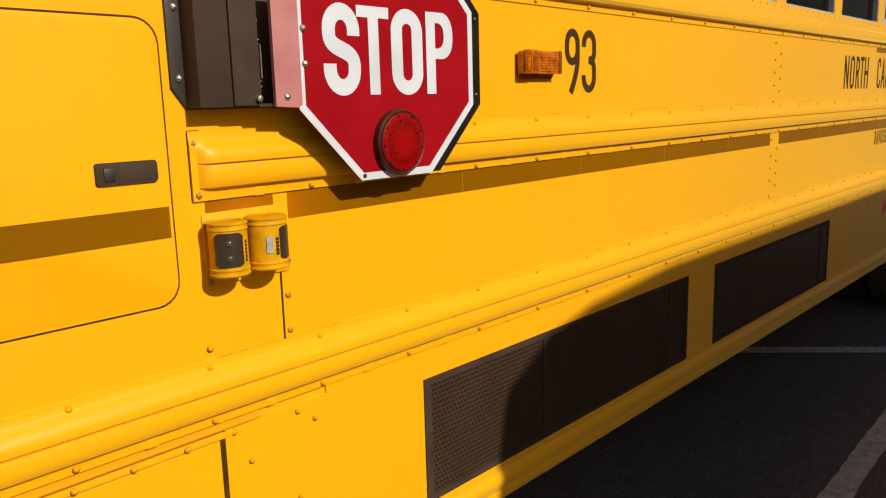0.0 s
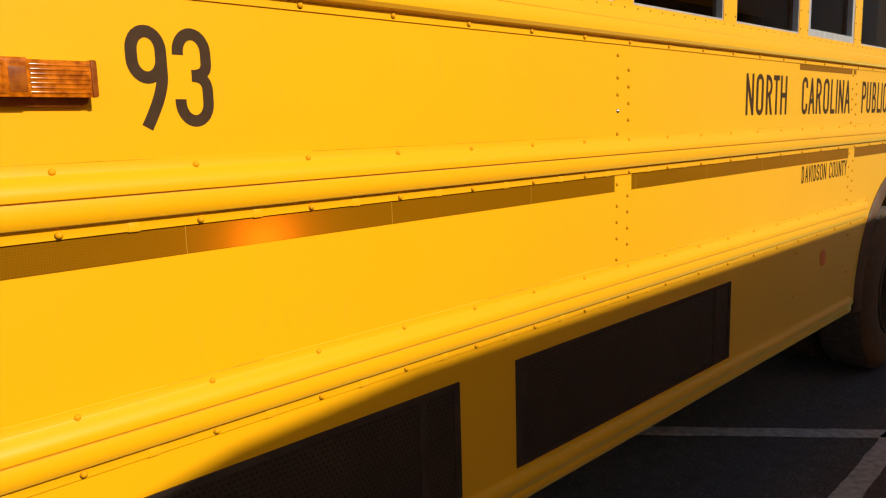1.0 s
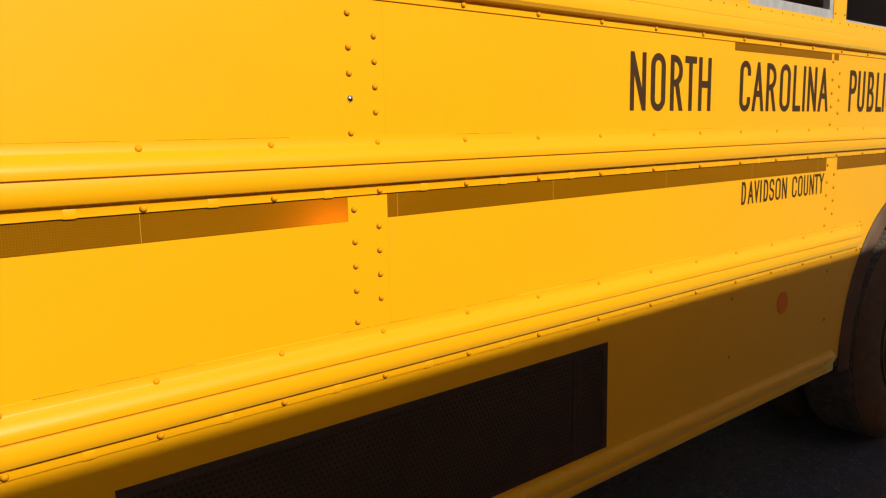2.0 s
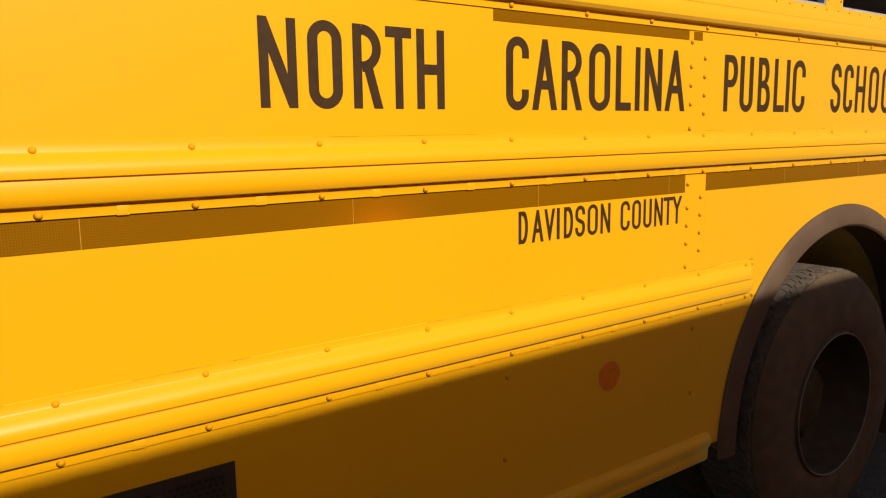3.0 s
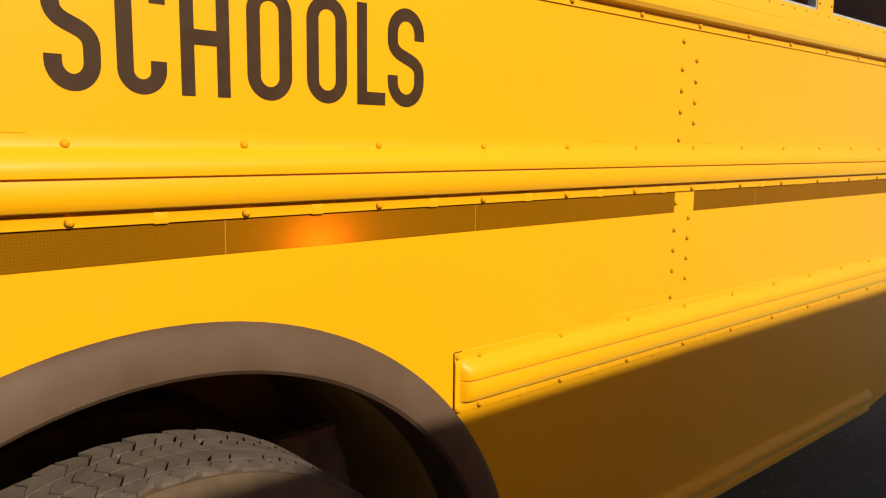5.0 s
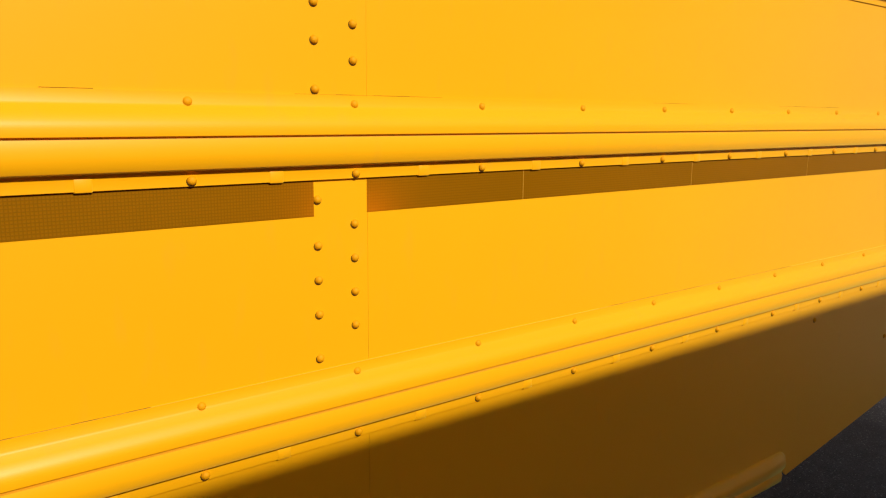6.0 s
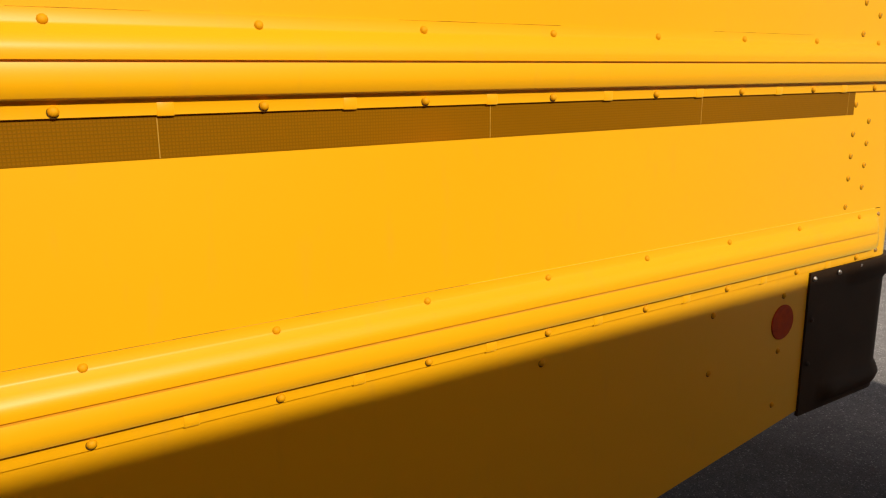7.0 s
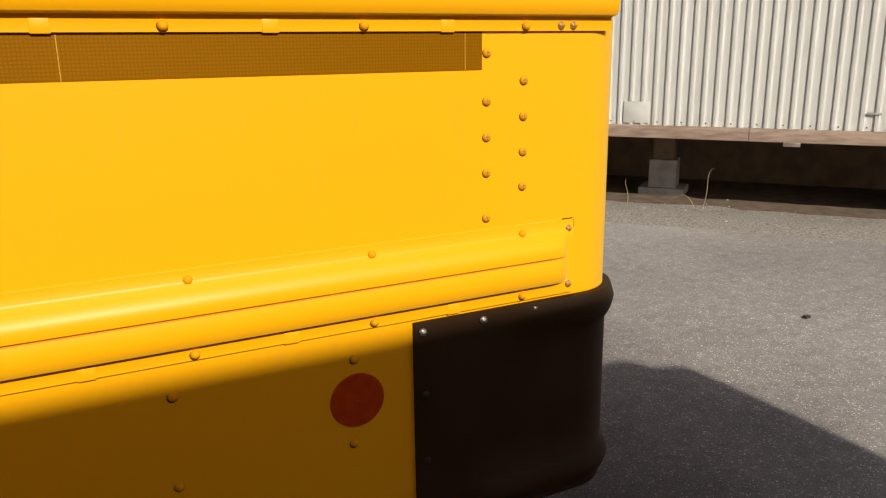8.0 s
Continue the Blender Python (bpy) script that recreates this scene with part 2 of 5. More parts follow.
CHROME = surface("bare_steel_rivet", (0.62, 0.60, 0.58), (0.72, 0.70, 0.68), 0.2, 90, metal=1.0, relief=0)
ALU = surface("aluminium_window_frame", (0.58, 0.58, 0.58), (0.70, 0.70, 0.70), 0.4, 30, metal=0.6)
RED = surface("red_sign_sheeting", (0.265, 0.002, 0.006), (0.310, 0.003, 0.008), 0.5, 8, fine=500, relief=0.0001, specular=0.10)
PINK = surface("faded_red_hinge_plate", (0.42, 0.155, 0.15), (0.50, 0.20, 0.19), 0.45, 14)
WHITE = sheeting("white_sign_sheeting", (0.56, 0.58, 0.63), (0.64, 0.66, 0.70))
RED_LENS = lens_material("red_lamp_lens", (0.44, 0.003, 0.004), 0.0040, 0.0005, 0.28)
RED_RING = surface("dark_red_lens_rim", (0.10, 0.004, 0.003), (0.22, 0.006, 0.004), 0.45, 60, relief=0.0002, specular=0.2)
LAMP_RIM = surface("dark_lamp_rim", (0.050, 0.011, 0.007), (0.075, 0.018, 0.012), 0.45, 40, specular=0.25)
AMBER_LENS = surface("amber_lamp_lens", (0.27, 0.055, 0.0015), (0.60, 0.150, 0.003), 0.2, 75, relief=0.0002, coat=0.6)
AMBER_DARK = surface("amber_lamp_base", (0.20, 0.042, 0.001), (0.34, 0.085, 0.002), 0.4, 60, relief=0.0002, specular=0.25)
RED_DISC = surface("red_reflector", (0.36, 0.036, 0.002), (0.46, 0.050, 0.003), 0.5, 60, fine=600, relief=0.0002, specular=0.12)
AMBER_DISC = surface("amber_reflector", (0.72, 0.165, 0.004), (0.82, 0.205, 0.006), 0.4, 60, fine=600, relief=0.0002)
GLASS = glass_material("window_glass", (0.50, 0.40, 0.33))
INSIDE = surface("dark_bus_interior", (0.12, 0.078, 0.054), (0.18, 0.118, 0.082), 0.8, 3)
CAM_GLASS = surface("smoked_camera_window", (0.034, 0.023, 0.015), (0.048, 0.033, 0.022), 0.35, 20, relief=0)
# also colours the crescents painted as shade and dirt under rivet heads
SEAL_SHADE = surface("dirty_seal_and_shade", (0.040, 0.018, 0.003), (0.085, 0.038, 0.006), 0.85, 25, specular=0.08)
CAM_RING = surface("camera_lens_glass", (0.05, 0.037, 0.027), (0.08, 0.06, 0.045), 0.15, 40, relief=0)
DRUM = surface("dirty_yellow_camera_paint", (0.52, 0.255, 0.0012), (0.74, 0.340, 0.0012), 0.5, 45, relief=0.0002, specular=0.2)
BRACKET = surface("grey_painted_bracket", (0.46, 0.42, 0.42), (0.58, 0.54, 0.54), 0.6, 14)
LABEL_BLUE = surface("silver_sticker", (0.26, 0.27, 0.29), (0.40, 0.40, 0.40), 0.5, 120)
LINE_PAINT = surface("worn_white_line_paint", (0.24, 0.225, 0.215), (0.46, 0.44, 0.42), 0.85, 26, relief=0.0015, spread=0.2)
SIDING = surface("white_corrugated_siding", (0.88, 0.875, 0.84), (0.95, 0.945, 0.92), 0.5, 2.2, stretch=(3, 3, 0.4))
PATCH = surface("faded_white_patch", (0.50, 0.49, 0.46), (0.60, 0.59, 0.56), 0.6, 6)
WOOD = surface("weathered_sill_timber", (0.24, 0.165, 0.125), (0.38, 0.28, 0.21), 0.85, 6, stretch=(1, 1, 6))
CONCRETE = surface("concrete_pier", (0.30, 0.29, 0.28), (0.42, 0.41, 0.39), 0.9, 9, relief=0.002)
PEBBLE = surface("pale_pebble", (0.36, 0.33, 0.29), (0.70, 0.66, 0.60), 0.9, 90, relief=0.001)
GRAVEL = surface("dusty_gravel", (0.17, 0.150, 0.130), (0.36, 0.325, 0.285), 0.95, 60, relief=0.004)
STALK = surface("dry_grass_stalk", (0.30, 0.24, 0.14), (0.42, 0.35, 0.22), 0.9, 40)
SHADE_SOIL = surface("brown_soil_with_shade", (0.13, 0.095, 0.070), (0.19, 0.140, 0.105), 0.95, 9, relief=0.003, specular=0.1)
DARK_BROWN = surface("dark_brown_fill", (0.16, 0.115, 0.085), (0.24, 0.175, 0.13), 0.95, 7, relief=0.004)


# ---- building blocks ----
def part(name, bm, mat, parent=None, label="", smooth=True):
    """Links a bmesh as one mesh object under its thing or part."""
    bmesh.ops.recalc_face_normals(bm, faces=bm.faces)
    me = bpy.data.meshes.new(name)
    bm.to_mesh(me)
    bm.free()
    me.materials.append(mat)
    ob = new(name, me)
    if smooth:
        me.shade_smooth()
        me.set_sharp_from_angle(angle=radians(35))
    if parent:
        ob.parent = parent
    if label:
        ob["label"] = label
    return ob


def add_box(bm, x0, x1, y0, y1, z0, z1, edge=0.0):
    made = bmesh.ops.create_cube(bm, size=1.0)
    m = Matrix.Translation(((x0 + x1) / 2, (y0 + y1) / 2, (z0 + z1) / 2)) @ Matrix.Diagonal((x1 - x0, y1 - y0, z1 - z0, 1))
    bmesh.ops.transform(bm, matrix=m, verts=made["verts"])
    if edge:
        edges = list({e for v in made["verts"] for e in v.link_edges})
        bmesh.ops.bevel(bm, geom=edges, offset=edge, segments=2, profile=0.5, affect="EDGES")
    return bm


def box(x0, x1, y0, y1, z0, z1, edge=0.0):
    return add_box(bmesh.new(), x0, x1, y0, y1, z0, z1, edge)


def plate(outline, y0, y1, edge=0.0):
    """A plate whose outline is given in x and z, from depth y0 (outside) to y1."""
    bm = bmesh.new()
    front = [bm.verts.new((x, y0, z)) for x, z in outline]
    back = [bm.verts.new((x, y1, z)) for x, z in outline]
    rim = bm.faces.new(front)
    bm.faces.new(back[::-1])
    n = len(outline)
    for i in range(n):
        j = (i + 1) % n
        bm.faces.new((front[i], back[i], back[j], front[j]))
    if edge:
        bmesh.ops.bevel(bm, geom=list(rim.edges), offset=edge, segments=2, profile=0.5, affect="EDGES")
    return bm


def rounded(x0, x1, z0, z1, r, steps=6):
    out = []
    for cx, cz, a0 in ((x1 - r, z1 - r, 0), (x0 + r, z1 - r, 90), (x0 + r, z0 + r, 180), (x1 - r, z0 + r, 270)):
        for i in range(steps + 1):
            a = radians(a0 + 90 * i / steps)
            out.append((cx + r * math.cos(a), cz + r * math.sin(a)))
    return out


def frame_plate(outer, inner, y0, y1):
    """A flat ring between two outlines with as many points each."""
    bm = bmesh.new()
    rings = [[bm.verts.new((x, y, z)) for x, z in line] for line, y in ((outer, y0), (inner, y0), (inner, y1), (outer, y1))]
    n = len(outer)
    for a in range(4):
        r, s = rings[a], rings[(a + 1) % 4]
        for i in range(n):
            j = (i + 1) % n
            bm.faces.new((r[i], r[j], s[j], s[i]))
    return bm


def extrusion(profile, stations):
    """A closed profile in (y, z) swept through stations (x, dy, dz) along the bus."""
    bm = bmesh.new()
    rings = [[bm.verts.new((x, y + dy, z + dz)) for y, z in profile] for x, dy, dz in stations]
    n = len(profile)
    for r, s in zip(rings, rings[1:]):
        for i in range(n):
            j = (i + 1) % n
            bm.faces.new((r[i], r[j], s[j], s[i]))
    bm.faces.new(rings[0])
    bm.faces.new(rings[-1][::-1])
    return bm


def lathe(profile, centre, segments=48, a0=0.0, a1=360.0):
    """A profile of (radius, y) turned round an axis along y through centre (x, y, z)."""
    bm = bmesh.new()
    full = abs(a1 - a0) >= 360
    count = segments if full else segments + 1
    rings = []
    for i in range(count):
        a = radians(a0 + (a1 - a0) * i / segments)
        rings.append([bm.verts.new((centre[0] + r * math.cos(a), centre[1] + y, centre[2] + r * math.sin(a))) for r, y in profile])
    pairs = list(zip(rings, rings[1:] + rings[:1])) if full else list(zip(rings, rings[1:]))
    for r, s in pairs:
        for i in range(len(profile) - 1):
            bm.faces.new((r[i], r[i + 1], s[i + 1], s[i]))
    return bm


def dome(radius, height, rings=3, segments=10):
    """A flat-based rivet head that bulges towards -y."""
    bm = bmesh.new()
    top = bm.verts.new((0, -height, 0))
    last = None
    for k in range(1, rings + 1):
        a = radians(90 * k / rings)
        ring = [bm.verts.new((radius * math.sin(a) * math.cos(2 * math.pi * i / segments), -height * math.cos(a), radius * math.sin(a) * math.sin(2 * math.pi * i / segments))) for i in range(segments)]
        for i in range(segments):
            j = (i + 1) % segments
            bm.faces.new((top, ring[i], ring[j]) if last is None else (last[i], ring[i], ring[j], last[j]))
        last = ring
    return bm


def mesh_of(bm, mat, name):
    bmesh.ops.recalc_face_normals(bm, faces=bm.faces)
    me = bpy.data.meshes.new(name)
    bm.to_mesh(me)
    bm.free()
    me.materials.append(mat)
    me.shade_smooth()
    return me


def rivet_mesh(radius, height):
    """A painted rivet head; the dark crescent under it stands in for shade and dirt."""
    bm = dome(radius, height, 3, 10)
    count = len(bm.faces)
    ring = []
    for i in range(9):
        a = radians(140 + 200 * i / 8)
        w = 0.0017 * math.sin(math.pi * i / 8)
        ring.append([bm.verts.new((r * math.cos(a), -0.0004, r * math.sin(a))) for r in (radius * 0.97, radius * 0.99 + w)])
    for p, q in zip(ring, ring[1:]):
        bm.faces.new((p[0], q[0], q[1], p[1]))
    me = mesh_of(bm, RIVET_PAINT, "rivet")
    me.materials.append(SEAL_SHADE)
    for f in me.polygons:
        if f.index >= count:
            f.material_index = 1
    return me


RIVET = rivet_mesh(0.0063, 0.0052)
RIVET_BARE = mesh_of(dome(0.0071, 0.0046, 4), CHROME, "rivet_bare")


def screw_mesh():
    bm = dome(0.0062, 0.0036, 3, 10)
    add_box(bm, -0.0042, 0.0042, -0.0041, -0.002, -0.0008, 0.0008)
    add_box(bm, -0.0008, 0.0008, -0.0041, -0.002, -0.0042, 0.0042)
    return mesh_of(bm, STEEL, "screw")


SCREW = screw_mesh()
RIVET_WALL = mesh_of(dome(0.006, 0.004, 2, 8), BLACK, "siding_screw")
CAMLENS = mesh_of(dome(0.0060, 0.003), CAM_RING, "camera_lens")
def screw_head_mesh():
    """A painted pan head with a worn cross recess and the rivet's painted shade crescent."""
    me = rivet_mesh(0.0066, 0.0034)
    bm = bmesh.new()
    bm.from_mesh(me)
    count = len(bm.faces)
    add_box(bm, -0.0034, 0.0034, -0.0036, -0.002, -0.0007, 0.0007)
    add_box(bm, -0.0007, 0.0007, -0.0036, -0.002, -0.0034, 0.0034)
    for k, f in enumerate(bm.faces):
        if k >= count:
            f.material_index = 2
    bm.to_mesh(me)
    me.materials.append(YELLOW_WORN)
    bm.free()
    return me


SCREW_HEAD = screw_head_mesh()
SCREW_BLACK = SCREW.copy()
SCREW_BLACK.materials[0] = HOUSING
SCREW_PAINTED = SCREW.copy()
SCREW_PAINTED.materials[0] = YELLOW_WORN


def fasten(name, mesh, x, y, z, parent):
    ob = new(name, mesh)
    ob.location = (x, y, z)
    ob.rotation_euler = (0, (37.0 * x + 91.0 * z) % 6.28, 0)
    ob.parent = parent
    return ob


def lettering(name, body, slots, z0, z1, y, mat, parent, stem=0.017, label=""):
    """Cut vinyl letters on a plane that faces -y: each glyph fills its own slot (x0, x1); narrow glyphs are thickened sideways to keep the stem."""
    verts, faces = [], []

    def ribbon(line, wide, lift=0.0, flat=False):
        """A stroke of even width along points (x, z); flat: both ends cut level."""
        b = len(verts)
        line = [p for i, p in enumerate(line) if i == 0 or math.dist(p, line[i - 1]) > 1e-6]
        for i, (px, pz) in enumerate(line):
            (ax, az), (bx, bz) = line[max(i - 1, 0)], line[min(i + 1, len(line) - 1)]
            d = math.hypot(bx - ax, bz - az)
            nx, nz = (wide / 2 * d / abs(bz - az), 0.0) if flat else (-(bz - az) / d * wide / 2, (bx - ax) / d * wide / 2)
            verts.extend([(px + nx, y - lift, pz + nz), (px - nx, y - lift, pz - nz)])
        faces.extend((b + 2 * i, b + 2 * i + 1, b + 2 * i + 3, b + 2 * i + 2) for i in range(len(line) - 1))

    for ch, (x0, x1) in zip(body, slots):
        if ch in "OUC":
            # straight sides between round ends
            xc, zc, a, h = (x0 + x1) / 2, (z0 + z1) / 2, (x1 - x0) / 2, (z1 - z0) * 0.508
            wide, b, n = stem * 1.14, len(verts), 24
            low = [(math.pi + math.pi * i / n, -1) for i in range(n + 1)]
            top = [(math.pi * i / n, 1) for i in range(n + 1)]
            turns = low if ch == "U" else top + low
            for r, e in ((a, h), (a - wide, h - wide * 0.92)):
                line = [(xc + r * math.cos(u), y, zc + side * (e - r) + r * math.sin(u)) for u, side in turns]
                if ch == "U":
                    line = [(xc - r, y, z1)] + line + [(xc + r, y, z1)]
                if ch == "C":
                    cut = h - a - 0.35 * a
                    line = [(xc + r, y, zc + cut)] + line + [(xc + r, y, zc - cut)]
                verts += line
                m = len(line)
            faces += [(b + i, b + i + 1, b + m + i + 1, b + m + i) for i in range(m - 1)]
            if ch == "O":
                faces.append((b + m - 1, b, b + m, b + 2 * m - 1))
            continue
        if ch == "S":
            # one ribbon of even width: hook, left side, spine, right side, hook
            wide = stem * 1.12
            xc, zc, high = (x0 + x1) / 2, (z0 + z1) / 2, (z1 - z0) * 1.016
            a, r = (x1 - x0 - wide) / 2, (x1 - x0 - wide) / 2 * 1.12
            zt, zs, k = high / 2 - wide / 2, high * 0.165, high * 0.20
            half = [(a, zt - 1.30 * r)] + [(a * math.cos(math.pi * i / 16), zt - r + r * math.sin(math.pi * i / 16)) for i in range(17)] + [(-a, zs)]
            spine = []
            for i in range(1, 16):
                u = i / 16
                p, q, v, w = (1 - u) ** 3, 3 * u * (1 - u) ** 2, 3 * u * u * (1 - u), u ** 3
                spine.append((a * (v + w - p - q), zs * p + (zs - k) * q - (zs - k) * v - zs * w))
            ribbon([(xc + px, zc + pz) for px, pz in half + spine + [(-px, -pz) for px, pz in reversed(half)]], wide)
            continue
        if ch in "93":
            # rounded numerals drawn with strokes of even width
            wide, xc, high = stem * 1.25, (x0 + x1) / 2, z1 - z0
            a = (x1 - x0 - wide) / 2
            r, zt, zb = a * 1.2, z1 - wide / 2, z0 + wide / 2

            def turn(zc, a0, a1):
                return [(xc + a * math.cos(radians(a0 + (a1 - a0) * i / 14)), zc + r * math.sin(radians(a0 + (a1 - a0) * i / 14))) for i in range(15)]

            def bend(p, q, e):
                return [tuple((1 - u) ** 2 * f + 2 * u * (1 - u) * g + u * u * h for f, g, h in zip(p, q, e)) for u in (i / 10 for i in range(11))]
            if ch == "9":
                low = z0 + 0.43 * high + wide / 2
                ribbon([(xc + a, (zt + low) / 2)] + turn(zt - r, 0, 180) + turn(low + r, 180, 360) + [(xc + a, (zt + low) / 2)], wide)
                ribbon([(xc + a, (zt + low) / 2)] + bend((xc + a, z0 + 0.52 * high), (xc + a, z0 + 0.34 * high), (xc - 0.30 * a, z0)), wide, 0.0001)
            else:
                mid = (z0 + z1) / 2 + 0.02 * high
                ribbon([(xc - a, zt - 1.15 * r)] + turn(zt - r, 180, 0) + bend((xc + a, mid + 0.13 * high), (xc + a, mid), (xc - 0.1 * a, mid)), wide)
                ribbon(bend((xc - 0.1 * a, mid), (xc + a, mid), (xc + a, mid - 0.15 * high)) + turn(zb + r, 0, -180) + [(xc - a, zb + 1.2 * r)], wide, 0.0001)
            continue
        if ch == "R":
            # stem, a bowl nearly as wide as the letter, and a straight leg
            wide, zm = stem * 1.06, z0 + (z1 - z0) * 0.435
            xr, top, low = x1 - 0.05 * (x1 - x0) - wide / 2, z1 - wide / 2, zm + wide / 2
            r = (top - low) / 2
            e = min(r, xr - x0 - wide)
            ribbon([(x0 + wide / 2, z0), (x0 + wide / 2, z1)], wide)
            ribbon([(x0 + wide, top)] + [(xr - e + e * math.sin(math.pi * i / 16), (top + low) / 2 + r * math.cos(math.pi * i / 16)) for i in range(17)] + [(x0 + wide, low)], wide)
            ribbon([(x0 + 0.50 * (x1 - x0), zm + wide * 0.5), (x1 - wide * 0.55, z0)], wide * 1.02, 0.0001, True)
            continue
        cu = bpy.data.curves.new(name, "FONT")
        cu.body, cu.size, cu.extrude, cu.resolution_u = ch, 1.0, 0.0, 16
        tmp = new(name + "_tmp", cu)
        bpy.context.view_layer.update()
        me = bpy.data.meshes.new_from_object(tmp.evaluated_get(bpy.context.evaluated_depsgraph_get()))
        bpy.data.objects.remove(tmp)
        co = np.array([v.co[:] for v in me.vertices])
        lo, hi = co.min(0), co.max(0)
        wide = max(hi[0] - lo[0], 1e-6)
        natural = 0.082 * (x1 - x0) / wide
        d = 0.0 if ch == "I" else min(max(0.0, (stem - natural) / 2), 0.85 * natural)
        sx, sz = (x1 - x0 - 2 * d) / wide, (z1 - z0) / (hi[1] - lo[1])
        for k, shift in enumerate((0.0, 0.5, -0.5, 1.0, -1.0) if d > 0.0003 else (0.0,)):
            b = len(verts)
            for p in co:
                verts.append((x0 + d + shift * d + (p[0] - lo[0]) * sx, y - 0.0001 * k, z0 + (p[1] - lo[1]) * sz))
            faces += [tuple(b + v for v in f.vertices) for f in me.polygons]
        bpy.data.meshes.remove(me)
    me = bpy.data.meshes.new(name)
    me.from_pydata(verts, [], faces)
    me.materials.append(mat)
    ob = new(name, me)
    ob.parent = parent
    if label:
        ob["label"] = label
    return ob


def pairs(*edges):
    return list(zip(edges[::2], edges[1::2]))


def empty(name, label, category, x=0.0, y=0.0, z=0.0, group=""):
    ob = new(name)
    ob.location = (x, y, z)
    bpy.context.view_layer.update()
    return tagged(ob, label, category, group)


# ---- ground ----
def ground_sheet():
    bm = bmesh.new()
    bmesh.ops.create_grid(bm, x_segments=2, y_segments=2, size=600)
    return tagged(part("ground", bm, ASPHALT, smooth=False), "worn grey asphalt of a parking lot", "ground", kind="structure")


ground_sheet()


def stripe(a, b, width, label):
    """A painted line on the asphalt with slightly ragged edges."""
    rnd = random.Random(7)
    a, b = Vector(a), Vector(b)
    d = (b - a).normalized()
    n = Vector((-d.y, d.x))
    bm = bmesh.new()
    steps = int((b - a).length / 0.06)
    rows = []
    for i in range(steps + 1):
        p = a + d * ((b - a).length * i / steps)
        w0, w1 = (width / 2 + rnd.uniform(-0.004, 0.004) for _ in range(2))
        rows.append([bm.verts.new((*(p + n * s), z)) for s, z in ((-w0, 0.0), (-w0, 0.004), (w1, 0.004), (w1, 0.0))])
    for r, s in zip(rows, rows[1:]):
        for i in range(3):
            bm.faces.new((r[i], r[i + 1], s[i + 1], s[i]))
    return tagged(part("parking_line", bm, LINE_PAINT, smooth=False), label, "road marking", group="parking lines", kind="structure")


stripe((-2.5, -0.455), (2.05, -0.325), 0.10, "worn white parking line painted along the bus")
stripe((-0.9, 3.25), (1.93, -0.36), 0.10, "worn white slanting parking line running under the bus")

# ---- the school bus ----
PITCH = 0.237
BUS_X0, BUS_X1 = -4.3, 6.834
WIDE = 2.40
bus = empty("school_bus", "yellow school bus with black lettering and riveted side panels on asphalt", "bus", 1.3, 1.2, 0.0)


def on_bus(ob):
    """Keeps a part where it was built while it hangs under the bus."""
    ob.parent = bus
    ob.matrix_parent_inverse = bus.matrix_world.inverted()
    return ob


def bus_part(name, bm, mat, label="", smooth=True):
    return on_bus(part(name, bm, mat, None, label, smooth))


# shell of the body: side wall below the windows with the wheel opening, far side, roof, ends, floor
AXLE = (2.963, 0.502)


def arch(r, a0, a1, steps=28, cx=AXLE[0], cz=AXLE[1]):
    return [(cx + r * math.cos(radians(a0 + (a1 - a0) * i / steps)), cz + r * math.sin(radians(a0 + (a1 - a0) * i / steps))) for i in range(steps + 1)]


R_OPEN = 0.655
ARC = arch(R_OPEN, 178, 2)
shell = [(BUS_X0, 0.53)] + [(2.20, 0.53), (ARC[0][0], 0.53)] + ARC + [(ARC[-1][0], 0.53), (5.60, 0.53), (6.74, 0.66), (6.74, 1.842), (BUS_X0, 1.842)]
bus_part("side_wall", plate(shell, 0.004, 0.03), YELLOW, smooth=False)


def corner_profile(y_in, r=0.085, x1=BUS_X1):
    """Plan outline of the rounded rear corner, from the side to the rear."""
    pts = [(x1 - r + r * math.sin(radians(a)), r - r * math.cos(radians(a))) for a in range(0, 91, 9)]
    return pts


def rear_shell():
    """A shallow tray: rear wall with both rounded corners, 2 cm thick."""
    outer = [(6.6602, -0.001)] + [(x, y - 0.001) for x, y in corner_profile(0)]
    outer += [(x, WIDE - y) for x, y in reversed(outer)]
    inner = [(6.6606, 0.0035), (6.742, 0.0035), (6.743, 0.02)] + [(x - 0.02, max(y, 0.02)) for x, y in corner_profile(0)][4:]
    inner += [(x, WIDE - y) for x, y in reversed(inner)]
    ring = outer + inner[::-1]
    bm = bmesh.new()
    rows = [[bm.verts.new((x, y, z)) for x, y in ring] for z in (0.62, 1.842, 2.62)]
    n = len(ring)
    for r, s in zip(rows, rows[1:]):
        for i in range(n):
            j = (i + 1) % n
            bm.faces.new((r[i], r[j], s[j], s[i]))
    return bm


bus_part("rear_wall", rear_shell(), YELLOW)


def roof_profile(w, base, rise, y0, steps=24):
    return [(y0 + w / 2 - w / 2 * math.cos(math.pi * i / steps), base + rise * math.sin(math.pi * i / steps) ** 0.8) for i in range(steps + 1)]


